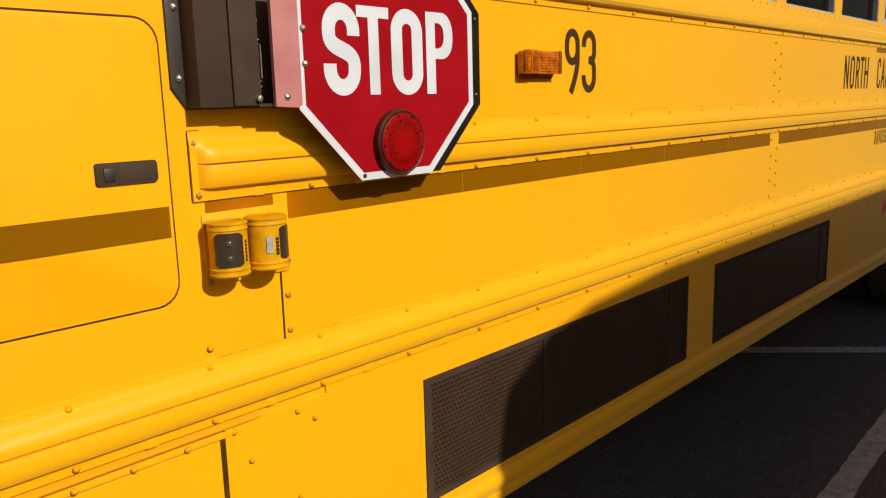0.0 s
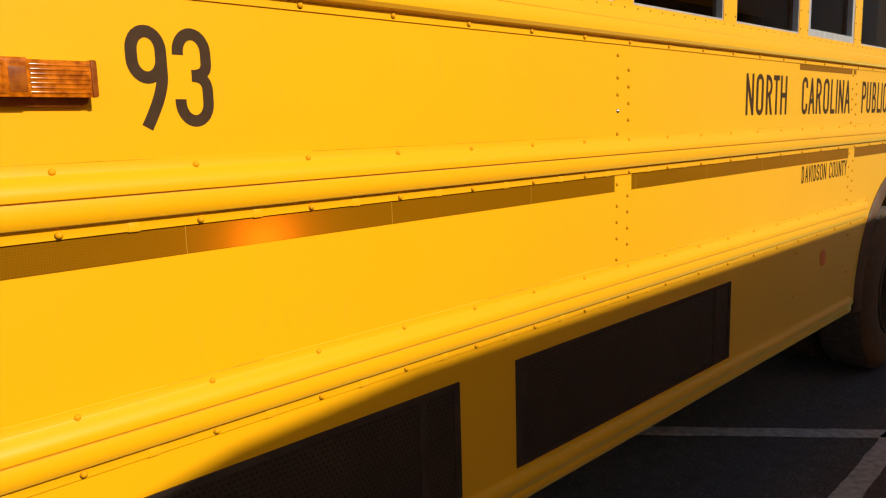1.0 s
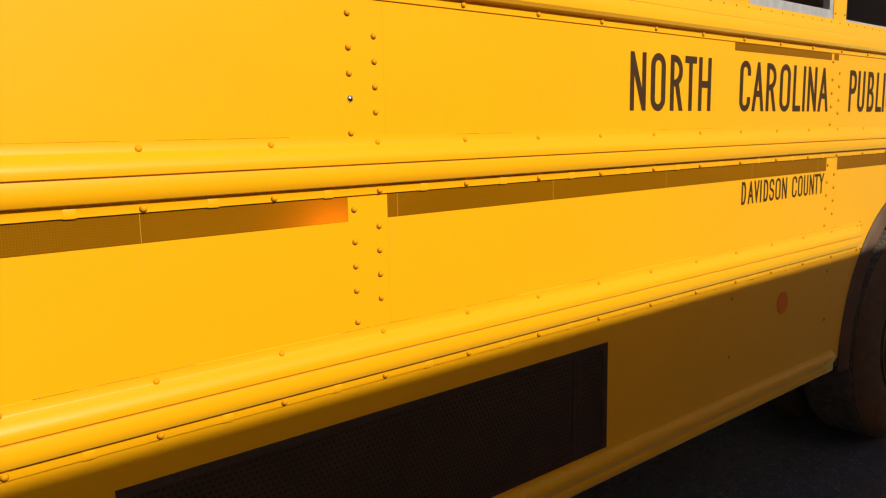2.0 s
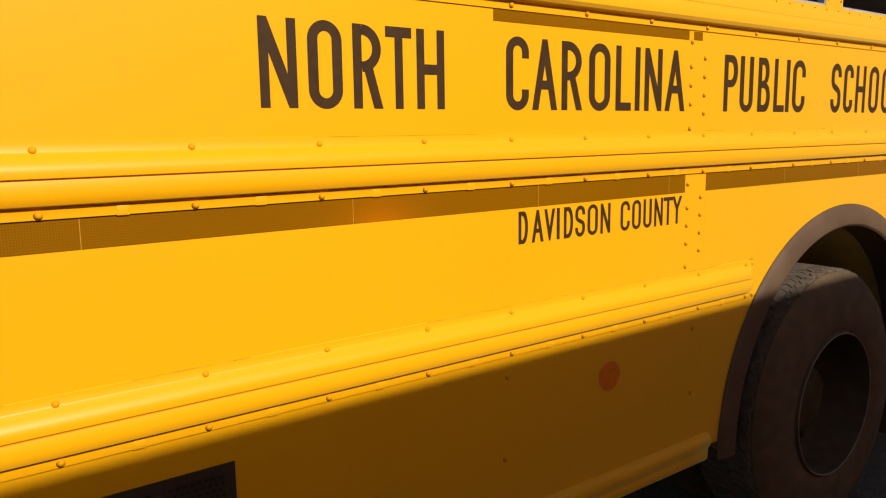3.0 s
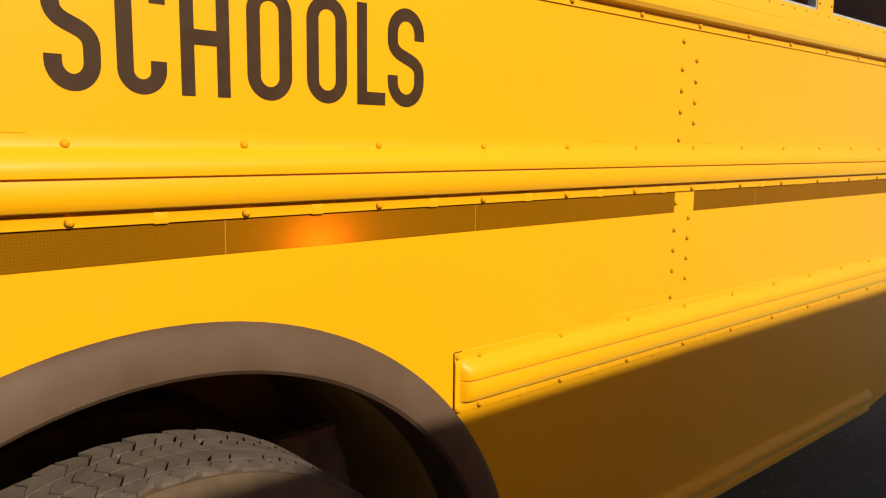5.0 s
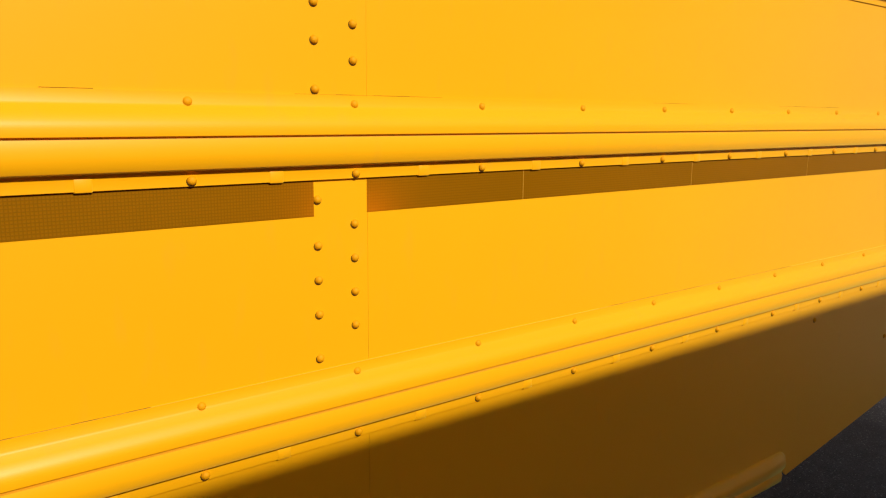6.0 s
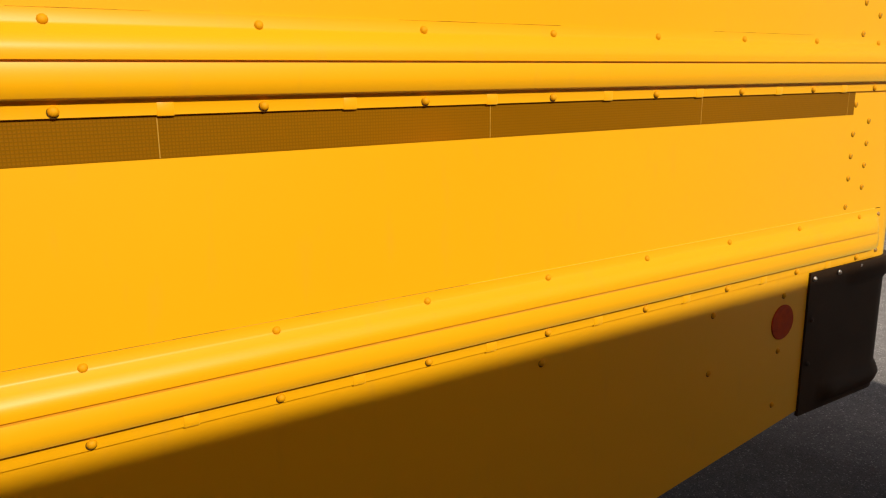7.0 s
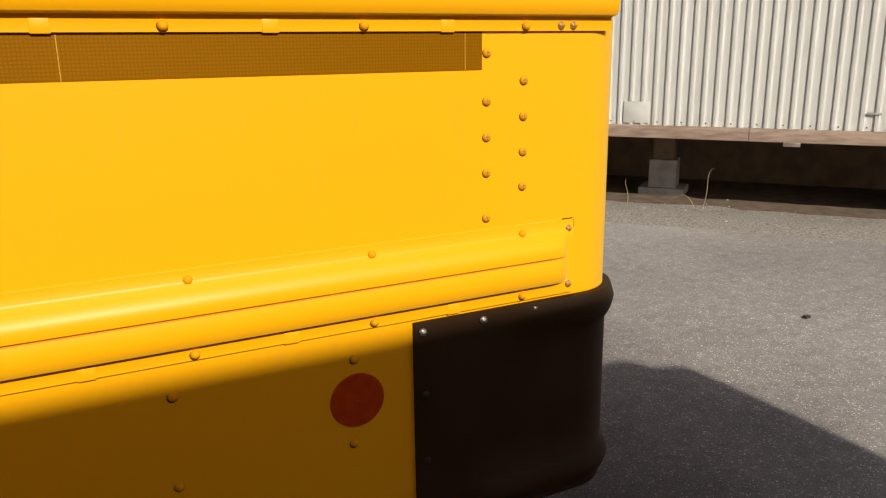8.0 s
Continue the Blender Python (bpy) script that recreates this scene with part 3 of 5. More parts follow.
def roof():
    bm = bmesh.new()
    out = roof_profile(WIDE, 2.62, 0.45, 0.0)
    inn = roof_profile(WIDE - 0.08, 2.60, 0.42, 0.04)[::-1]
    rows = [[bm.verts.new((x, y, z)) for y, z in out + inn] for x in (BUS_X0, BUS_X1 - 0.02)]
    n = len(rows[0])
    for i in range(n):
        j = (i + 1) % n
        bm.faces.new((rows[0][i], rows[0][j], rows[1][j], rows[1][i]))
    for x, row in ((BUS_X0, rows[0]), (BUS_X1 - 0.02, rows[1])):
        bm.faces.new([bm.verts.new((x, y, z)) for y, z in out])
    return bm


bus_part("roof", roof(), YELLOW, "yellow rounded roof")
bus_part("far_side_wall", box(BUS_X0, BUS_X1 - 0.1, WIDE - 0.03, WIDE, 0.6, 2.62), YELLOW)
bus_part("front_wall", box(BUS_X0 - 0.03, BUS_X0, 0.0, WIDE, 0.5, 2.62), YELLOW)
bus_part("header_panel", box(BUS_X0, 6.74, 0.002, 0.03, 2.47, 2.62), YELLOW)
bus_part("floor_deck", box(BUS_X0, 6.7, 0.05, WIDE - 0.03, 1.17, 1.20), INSIDE)
bus_part("inner_lining", box(BUS_X0 + 0.01, 6.72, WIDE - 0.05, WIDE - 0.031, 1.07, 2.6), INSIDE)
bus_part("inner_lining", box(BUS_X0 + 0.01, 6.72, 0.031, 0.045, 1.21, 1.84), INSIDE)
bus_part("underbody", box(BUS_X0 + 0.1, 2.1, 0.35, WIDE - 0.35, 0.55, 1.0), BLACK)
bus_part("underbody", box(3.8, 6.4, 0.35, WIDE - 0.35, 0.62, 1.0), BLACK)

# skin panels, riveted edge to edge
SEAMS = (0.0, 2.133, 4.266, 6.637)
EDGES = (-2.448, 0.022, 2.155, 4.288)
PANELS = []


def panel(name, outline):
    ob = bus_part(name, plate(outline, -0.001, 0.0035), YELLOW, smooth=False)
    PANELS.append(ob)
    return ob


def rect(x0, x1, z0, z1):
    return [(x0, z0), (x1, z0), (x1, z1), (x0, z1)]


spans = list(zip((-4.29,) + EDGES, EDGES + (6.660,)))
bus_part("seam_gap", box(-2.4505, -2.4475, -0.0030, 0.0, 1.068, 1.296), SEAL_SHADE, smooth=False)
for x0, x1 in spans:
    panel("upper_panel", rect(x0 + 0.0001, x1 - 0.0001 if x1 < 6.6 else 6.6602, 1.3602 if x0 < -4 else 1.45, 1.735))
    if x0 < 2.1 or x0 > 4.0:
        panel("lower_panel", rect(x0 + 0.0001, x1 - 0.0001 if x1 < 6.6 else 6.6602, 0.9765, 1.36))
ARC2 = arch(R_OPEN + 0.01, 176, 4)
panel("wheel_arch_panel", [(2.1552, 0.535), (ARC2[0][0], 0.535)] + ARC2 + [(ARC2[-1][0], 0.535), (4.2878, 0.535), (4.2878, 1.36), (2.1552, 1.36)])
panel("skirt_panel", rect(-2.36, 2.1548, 0.535, 0.975))
panel("skirt_panel", [(4.2882, 0.535), (5.56, 0.535), (5.60, 0.50), (6.6598, 0.655), (6.6598, 0.975), (4.2882, 0.975)])

# rub rails: two beads between riveted flanges
BEAD = [(0.002, 0.0), (-0.0062, 0.0), (-0.0064, 0.0175), (-0.0070, 0.0188), (-0.0185, 0.0215), (-0.0230, 0.0285), (-0.0245, 0.040), (-0.0238, 0.052), (-0.0222, 0.0585),
        (-0.0135, 0.0592), (-0.0135, 0.0612), (-0.0212, 0.0618), (-0.0222, 0.071), (-0.0195, 0.081), (-0.0120, 0.091), (-0.0055, 0.0975), (-0.0036, 0.101), (-0.0034, 0.115), (0.002, 0.115)]


TAB = mesh_of(box(-0.010, 0.010, -0.0069, 0.001, -0.0016, 0.0150, 0.0010), YELLOW, "flange_tab")


def rail(name, z, x0, x1, end0, end1):
    """A pressed rail. end0 and end1: whether the beads run out into a rounded end there."""
    def ring(x, s):
        return [(x, y if y > -0.0063 else -0.0063 + (y + 0.0063) * s, z + h) for y, h in BEAD]
    rows = []
    rows += [ring(x0, 0.0), ring(x0 + 0.012, 0.0), ring(x0 + 0.018, 0.45), ring(x0 + 0.027, 0.85), ring(x0 + 0.042, 1.0)] if end0 else [ring(x0, 1.0)]
    span = x1 - x0
    for i in range(1, int(span / 0.12)):
        x = x0 + 0.05 + (span - 0.1) * i / int(span / 0.12)
        rows.append(ring(x, 1.0 + 0.025 * noise.noise((x * 3.1, z * 5, 0))))
    rows += [ring(x1 - 0.042, 1.0), ring(x1 - 0.027, 0.85), ring(x1 - 0.018, 0.45), ring(x1 - 0.012, 0.0), ring(x1, 0.0)] if end1 else [ring(x1, 1.0)]
    bm = bmesh.new()
    made = [[bm.verts.new(p) for p in r] for r in rows]
    n = len(BEAD)
    for r, s in zip(made, made[1:]):
        for i in range(n - 1):
            bm.faces.new((r[i], r[i + 1], s[i + 1], s[i]))
    bm.faces.new(made[0])
    bm.faces.new(made[-1][::-1])
    ob = bus_part(name, bm, YELLOW)
    for x, way, ends in ((x0, -1, end0), (x1, 1, end1)):
        if ends:
            a, b = sorted((x + 0.0013 * way, x - 0.022 * way))
            gap = part("flange_gap", plate(rounded(a, b, z - 0.0010, z + 0.1162, 0.004), -0.0030, 0.0), SEAL_SHADE, None, smooth=False)
            gap.parent, gap.matrix_parent_inverse = ob, ob.matrix_world.inverted()
    k = math.ceil(x0 / PITCH)
    while (k + 0.5) * PITCH < x1 - 0.05:
        c = (k + 0.5) * PITCH
        if c > x0 + 0.05:
            o = new("flange_tab", TAB)
            o.location = (c + 0.012 * noise.noise((c * 9, z, 3)), 0, z)
            o.parent, o.matrix_parent_inverse = ob, ob.matrix_world.inverted()
        k += 1
    return ob


Z_UP, Z_LOW = 1.3475, 0.9595
rail_up = rail("upper_rub_rail", Z_UP, -2.612, 6.782, True, False)
rail_low = rail("lower_rub_rail", Z_LOW, -4.29, 2.412, False, True)
rail_low_rear = rail("lower_rub_rail", Z_LOW, 3.492, 6.728, True, True)

SILL = [(0.002, 0.0), (-0.0042, 0.0), (-0.0044, 0.016), (-0.0075, 0.0185), (-0.020, 0.022), (-0.0265, 0.030), (-0.0270, 0.042), (-0.0245, 0.055), (-0.0205, 0.066),
        (-0.0185, 0.0675), (-0.0185, 0.0690), (-0.0200, 0.0705), (-0.0165, 0.085), (-0.0095, 0.098), (-0.0065, 0.103), (-0.0060, 0.118), (0.004, 0.118)]
rail_sill = bus_part("window_sill_rail", extrusion([(y, 1.7265 + h) for y, h in SILL], [(x, 0, 0) for x in np.linspace(-4.29, 6.730, 60)]), YELLOW)

SKIRT = [(0.002, 0.0), (-0.006, -0.004), (-0.013, 0.004), (-0.014, 0.018), (-0.0115, 0.024), (-0.0135, 0.030), (-0.020, 0.040), (-0.022, 0.050), (-0.019, 0.060), (-0.010, 0.068), (-0.003, 0.072), (0.002, 0.072)]
for x0, x1 in ((-4.29, 2.215), (3.70, 5.575)):
    st = [(x0, 0.012, 0), (x0 + 0.02, 0, 0)] + [(x, 0, 0) for x in np.linspace(x0 + 0.1, x1 - 0.1, 30)] + [(x1 - 0.02, 0, 0), (x1, 0.012, 0)]
    bus_part("skirt_rail", extrusion([(y, 0.497 + 1.12 * h) for y, h in SKIRT], st), YELLOW)

# wrap of the upper rail and sill round the rear corner
def corner_sweep(profile, base, r_body):
    bm = bmesh.new()
    rows = []
    for x, y in corner_profile(0):
        a = math.atan2(x - (BUS_X1 - r_body), r_body - y) if x > BUS_X1 - r_body else 0.0
        rows.append([bm.verts.new((x - py * math.sin(a), y + py * math.cos(a), base + h)) for py, h in profile])
    far = [bm.verts.new((v.co.x, WIDE / 2, v.co.z)) for v in rows[-1]]
    rows.append(far)
    first = [bm.verts.new((6.79 - 0.06, py, base + h)) for py, h in profile]
    rows.insert(0, first)
    for r, s in zip(rows, rows[1:]):
        for i in range(len(profile) - 1):
            bm.faces.new((r[i], r[i + 1], s[i + 1], s[i]))
    return bm


bus_part("rear_corner_rail", corner_sweep(SILL, 1.7265, 0.085), YELLOW)

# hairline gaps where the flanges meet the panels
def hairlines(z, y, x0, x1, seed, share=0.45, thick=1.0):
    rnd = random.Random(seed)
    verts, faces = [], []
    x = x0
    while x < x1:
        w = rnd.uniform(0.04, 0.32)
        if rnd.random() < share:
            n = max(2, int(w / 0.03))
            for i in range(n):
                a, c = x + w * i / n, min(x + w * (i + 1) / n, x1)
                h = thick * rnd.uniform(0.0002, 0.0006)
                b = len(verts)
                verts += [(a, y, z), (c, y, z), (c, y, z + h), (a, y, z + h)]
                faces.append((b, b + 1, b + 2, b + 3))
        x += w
    me = bpy.data.meshes.new("dark_hairline")
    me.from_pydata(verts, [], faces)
    me.materials.append(SEAL_SHADE)
    ob = on_bus(new("dark_hairline", me))
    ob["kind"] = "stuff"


hairlines(Z_UP + 0.1152, -0.0022, -2.5, 6.6, 1)
hairlines(Z_LOW + 0.1152, -0.0022, -2.9, 2.39, 2)
hairlines(Z_LOW + 0.1152, -0.0022, 3.5, 6.6, 3)
hairlines(1.7255, -0.0022, -2.9, 6.6, 4)
# broken dark dashes along the bottom edge of the lower flanges
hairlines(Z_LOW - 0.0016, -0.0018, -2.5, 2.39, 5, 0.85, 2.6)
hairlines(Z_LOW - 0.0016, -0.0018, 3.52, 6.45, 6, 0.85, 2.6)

# reflective tape between the seams, with its cut joints
TAPES = ((-3.4, -2.656, 1.296), (-2.59, -2.455, 1.297), (-2.424, -0.075, 1.297), (0.022, 2.06, 1.297), (2.155, 4.20, 1.297), (4.287, 6.569, 1.297))
JOINTS = (-1.94, -1.45, -0.97, -0.48, 0.047, 0.53, 1.016, 1.507, 1.989, 2.567, 3.05, 3.54, 4.60, 5.085, 5.568, 6.054, 6.543)
for x0, x1, z in TAPES:
    out = 0.004 if x1 < -2.6 else 0.0
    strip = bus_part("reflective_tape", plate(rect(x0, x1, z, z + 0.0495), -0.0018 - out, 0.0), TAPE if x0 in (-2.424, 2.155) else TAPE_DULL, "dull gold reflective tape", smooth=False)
    for j in JOINTS:
        if x0 < j < x1:
            part("joint", box(j - 0.0006, j + 0.0006, -0.0021, -0.001, z, z + 0.0495), TAPE_EDGE, strip, smooth=False).matrix_parent_inverse = strip.matrix_world.inverted()
bus_part("reflective_tape", plate(rect(1.373, 2.058, 1.7005, 1.7245), -0.0018, 0.0), TAPE_DULL, "narrow gold reflective tape", smooth=False)
bus_part("reflective_tape", plate(rect(2.079, 2.117, 1.7015, 1.7235), -0.0018, 0.0), TAPE_DULL, "narrow gold reflective tape", smooth=False)

# lettering
for word, slots in (("NORTH", pairs(0.838, 0.910, 0.932, 1.003, 1.026, 1.092, 1.099, 1.160, 1.172, 1.241)),
                    ("CAROLINA", pairs(1.409, 1.477, 1.487, 1.566, 1.580, 1.650, 1.672, 1.748, 1.768, 1.826, 1.841, 1.860, 1.878, 1.948, 1.961, 2.046)),
                    ("PUBLIC", pairs(2.224, 2.290, 2.303, 2.371, 2.396, 2.462, 2.483, 2.543, 2.550, 2.571, 2.588, 2.663)),
                    ("SCHOOLS", pairs(2.826, 2.892, 2.911, 2.975, 2.994, 3.064, 3.090, 3.162, 3.187, 3.259, 3.278, 3.333, 3.338, 3.414))):
    on_bus(lettering("lettering", word, slots, 1.5150, 1.6710, -0.0014, LETTER, None, 0.0185, "black block capitals"))
on_bus(lettering("lettering", "DAVIDSON", pairs(1.446, 1.475, 1.487, 1.525, 1.527, 1.562, 1.568, 1.578, 1.592, 1.623, 1.631, 1.665, 1.674, 1.711, 1.721, 1.757), 1.2145, 1.2890, -0.0014, LETTER, None, 0.0085, "small black block capitals"))
on_bus(lettering("lettering", "COUNTY", pairs(1.796, 1.832, 1.841, 1.876, 1.886, 1.920, 1.931, 1.966, 1.969, 2.008, 2.006, 2.049), 1.2145, 1.2890, -0.0014, LETTER, None, 0.0085, "small black block capitals"))
on_bus(lettering("lettering", "93", pairs(-1.529, -1.459, -1.449, -1.378), 1.5140, 1.6790, -0.0014, LETTER, None, 0.0160, "large black numerals"))

# windows
WIN_Z0, WIN_Z1 = 1.845, 2.47
for n in range(-5, 10):
    c = -0.036 + 0.711 * n
    bus_part("window_pillar", box(c - 0.053, c + 0.053, -0.0055, 0.035, WIN_Z0 - 0.004, WIN_Z1), YELLOW, smooth=False)
    x0, x1 = c + 0.053, c + 0.711 - 0.053
    if x1 > 6.7:
        continue
    wide = 0.030 if n == 2 else 0.0065
    win = bus_part("window", frame_plate(rect(x0, x1, WIN_Z0, WIN_Z1), rect(x0 + wide, x1 - wide, WIN_Z0 + wide, WIN_Z1 - wide), -0.003, 0.034), ALU, "aluminium framed bus window", smooth=False)
    for name, z0, z1, y in (("lower_pane", WIN_Z0 + wide, 2.16, 0.020), ("upper_pane", 2.16, WIN_Z1 - wide, 0.014)):
        pane = part(name, box(x0 + wide, x1 - wide, y, y + 0.004, z0, z1), GLASS, None, smooth=False)
        pane.parent, pane.matrix_parent_inverse = win, win.matrix_world.inverted()
    bar = part("meeting_bar", box(x0 + wide, x1 - wide, 0.010, 0.028, 2.150, 2.172), ALU, None, smooth=False)
    bar.parent, bar.matrix_parent_inverse = win, win.matrix_world.inverted()

def sill_rivets():
    """Fine rivets along the window sill and up the pillars."""
    spots = [(-2.9 + 0.0735 * i, 1.8335) for i in range(130)]
    for n in range(-4, 10):
        c = -0.036 + 0.711 * n
        spots += [(c + s * 0.040, 1.865 + 0.075 * k) for s in (-1, 1) for k in range(8)]
    verts, faces = [], []
    for x, z in spots:
        b = len(verts)
        verts.append((x, -0.0085, z))
        verts += [(x + 0.0038 * math.cos(math.pi * i / 3), -0.0058, z + 0.0038 * math.sin(math.pi * i / 3)) for i in range(6)]
        faces += [(b, b + 1 + i, b + 1 + (i + 1) % 6) for i in range(6)]
    me = bpy.data.meshes.new("fine_rivets")
    me.from_pydata(verts, [], faces)
    me.materials.append(SEAL_SHADE)
    ob = on_bus(new("fine_rivets", me))
    ob["kind"] = "stuff"


sill_rivets()

# ventilation grilles low on the side
def grille(x0, x1, z0, z1, bars):
    g = bus_part("ventilation_grille", plate(rect(x0 + 0.014, x1 - 0.014, z0 + 0.012, z1 - 0.012), -0.0026, 0.0), PERF, "black perforated ventilation grille", smooth=False)
    f = part("grille_frame", frame_plate(rect(x0, x1, z0, z1), rect(x0 + 0.022, x1 - 0.022, z0 + 0.016, z1 - 0.016), -0.0042, 0.0), HOUSING, None, smooth=False)
    ribs = [part("grille_bar", box(b - 0.011, b + 0.011, -0.0040, -0.001, z0 + 0.016, z1 - 0.016), HOUSING, None, smooth=False) for b in bars]
    for o in [f] + ribs:
        o.parent, o.matrix_parent_inverse = g, g.matrix_world.inverted()


grille(-2.088, -0.772, 0.590, 0.889, (-1.62, -0.90))
grille(-0.554, 0.754, 0.590, 0.891, (0.62,))

# side reflectors
for name, x, z, r, mat, label in (("side_reflector", 1.764, 0.841, 0.040, AMBER_DISC, "round amber reflector"), ("side_reflector", 6.371, 0.856, 0.0395, RED_DISC, "round dull red reflector")):
    bus_part(name, lathe([(r, 0.0), (r, -0.0012), (r - 0.0012, -0.0022), (r * 0.6, -0.0026), (0.0005, -0.0028)], (x, -0.001, z), 40), mat, label)

# wheel arch flare
FLARE = [(0.700, 0.0), (0.7035, -0.003), (0.700, -0.008), (0.688, -0.0145), (0.668, -0.020), (0.648, -0.0225), (0.635, -0.021), (0.6285, -0.015), (0.626, 0.02), (0.630, 0.10)]
bus_part("wheel_arch_flare", lathe(FLARE, (AXLE[0], -0.001, AXLE[1]), 64, -2, 182), RUBBER, "matt black rubber wheel arch flare")
bus_part("wheel_well", lathe([(0.64, 0.02), (0.645, 0.72)], (AXLE[0], 0, AXLE[1]), 40, -2, 182), WELL)
bus_part("wheel_well_back", plate(arch(0.66, 0, 180), 0.72, 0.74), WELL)

# rear bumper, wrapped round the corner
def bumper():
    bm = bmesh.new()
    rows = []

    def bulge(s, h):
        top = max(0.0, 1 - abs(h - 0.930) / 0.030) * min(1.0, max(0.0, (s - 0.16) / 0.12))
        low = max(0.0, 1 - abs(h - 0.650) / 0.026) * min(1.0, max(0.0, (s - 0.085) / 0.03))
        return -0.014 * math.sqrt(top) - 0.013 * math.sqrt(low)
    zs = [0.613, 0.617, 0.621, 0.626, 0.634, 0.642, 0.650, 0.658, 0.666, 0.674, 0.680, 0.74, 0.80, 0.86, 0.895, 0.902, 0.908, 0.916, 0.924, 0.932, 0.940, 0.948, 0.954]
    r = 0.085
    plan = [(6.457 + 0.278 * i / 14, 0.0, 0.0) for i in range(15)]
    plan += [(BUS_X1 - r + r * math.sin(radians(a)), r - r * math.cos(radians(a)), radians(a)) for a in range(0, 91, 6)]
    plan += [(BUS_X1, r + 0.1 * i, radians(90)) for i in range(1, 11)]
    s, last = 0.0, plan[0]
    for x, y, a in plan:
        s += math.hypot(x - last[0], y - last[1])
        last = (x, y, a)
        row = []
        for z in zs:
            d = -0.0065 + bulge(s, z)
            row.append(bm.verts.new((x - d * math.sin(a), y + d * math.cos(a), z)))
        for z in (zs[-1], zs[0]):
            row.append(bm.verts.new((x - 0.0015 * math.sin(a), y + 0.0015 * math.cos(a), z)))
        rows.append(row)
    n = len(zs) + 2
    for p, q in zip(rows, rows[1:]):
        for i in range(n):
            j = (i + 1) % n
            bm.faces.new((p[i], p[j], q[j], q[i]))
    bm.faces.new(rows[0])
    bm.faces.new(rows[-1][::-1])
    return bm


bumper_ob = bus_part("rear_bumper", bumper(), BUMPER, "black steel rear bumper wrapped round the corner")
for x, z in ((6.470, 0.940), (6.568, 0.941), (6.656, 0.945), (6.472, 0.844), (6.473, 0.739)):
    o = fasten("screw", SCREW if z > 0.9 else SCREW_BLACK, x, -0.0085, z, None)
    o.parent, o.matrix_parent_inverse = bumper_ob, bumper_ob.matrix_world.inverted()

# side access door in front
door = bus_part("access_door", plate(rounded(-3.45, -2.650, 1.186, 1.635, 0.036), -0.0035, 0.0, 0.0012), YELLOW, "flush yellow access door with rounded corners")
seal = part("door_seal", frame_plate(rounded(-3.4535, -2.6465, 1.1825, 1.6385, 0.0395), rounded(-3.45, -2.650, 1.186, 1.635, 0.036), -0.0016, 0.001), SEAL_SHADE, None)
latch = part("paddle_latch", plate(rounded(-2.768, -2.670, 1.3875, 1.4215, 0.005), -0.008, -0.003, 0.0012), HOUSING, None, "black recessed paddle latch")
pad = part("latch_paddle", plate(rounded(-2.756, -2.738, 1.394, 1.414, 0.003), -0.0105, -0.0075, 0.0008), BLACK, None)
pad2 = part("latch_tray", plate(rounded(-2.733, -2.678, 1.3925, 1.4165, 0.003), -0.0088, -0.0075, 0.0004), HOUSING, None)
for o in (seal, latch, pad, pad2):
    o.parent, o.matrix_parent_inverse = door, door.matrix_world.inverted()

# lower compartment door with its drip rail
hatch = bus_part("lower_hatch", plate(rect(-3.6, -2.600, 0.56, 0.9245), -0.0035, 0.003, 0.0008), YELLOW, "lower compartment door", smooth=False)
gap = part("hatch_gap", box(-2.600, -2.588, -0.0008, 0.001, 0.54, 0.925), SEAL_SHADE, None, smooth=False)
hinge = part("hinge_strip", box(-3.6, -2.555, -0.0048, 0.0, 0.9268, 0.9375, 0.0012), YELLOW, None)
drip = part("drip_rail", extrusion([(0.0, 0.943), (-0.004, 0.943), (-0.011, 0.946), (-0.012, 0.950), (-0.004, 0.953), (0.0, 0.953)], [(-3.6, 0, 0), (-2.53, 0, 0), (-2.512, 0.008, -0.003)]), YELLOW, None)
for o in (gap, hinge, drip):
    o.parent, o.matrix_parent_inverse = hatch, hatch.matrix_world.inverted()
bus_part("seam_cover", box(-2.5885, -2.36, -0.0022, 0.003, 0.535, 0.9405, 0.0006), YELLOW, smooth=False)

# rear wheel
WHEEL_Y = 0.010
HUB = (2.985, 0.484)
wheel = bus_part("rear_wheel", lathe([(0.255, 0.0), (0.268, -0.010), (0.285, -0.013), (0.288, -0.0145), (0.33, -0.018), (0.39, -0.015), (0.434, -0.006), (0.460, 0.008), (0.476, 0.022), (0.4780, 0.040), (0.4780, 0.233), (0.460, 0.26), (0.40, 0.285), (0.27, 0.27)], (HUB[0], WHEEL_Y, HUB[1]), 96), TYRE, "dusty black truck tyre on a dark rim")


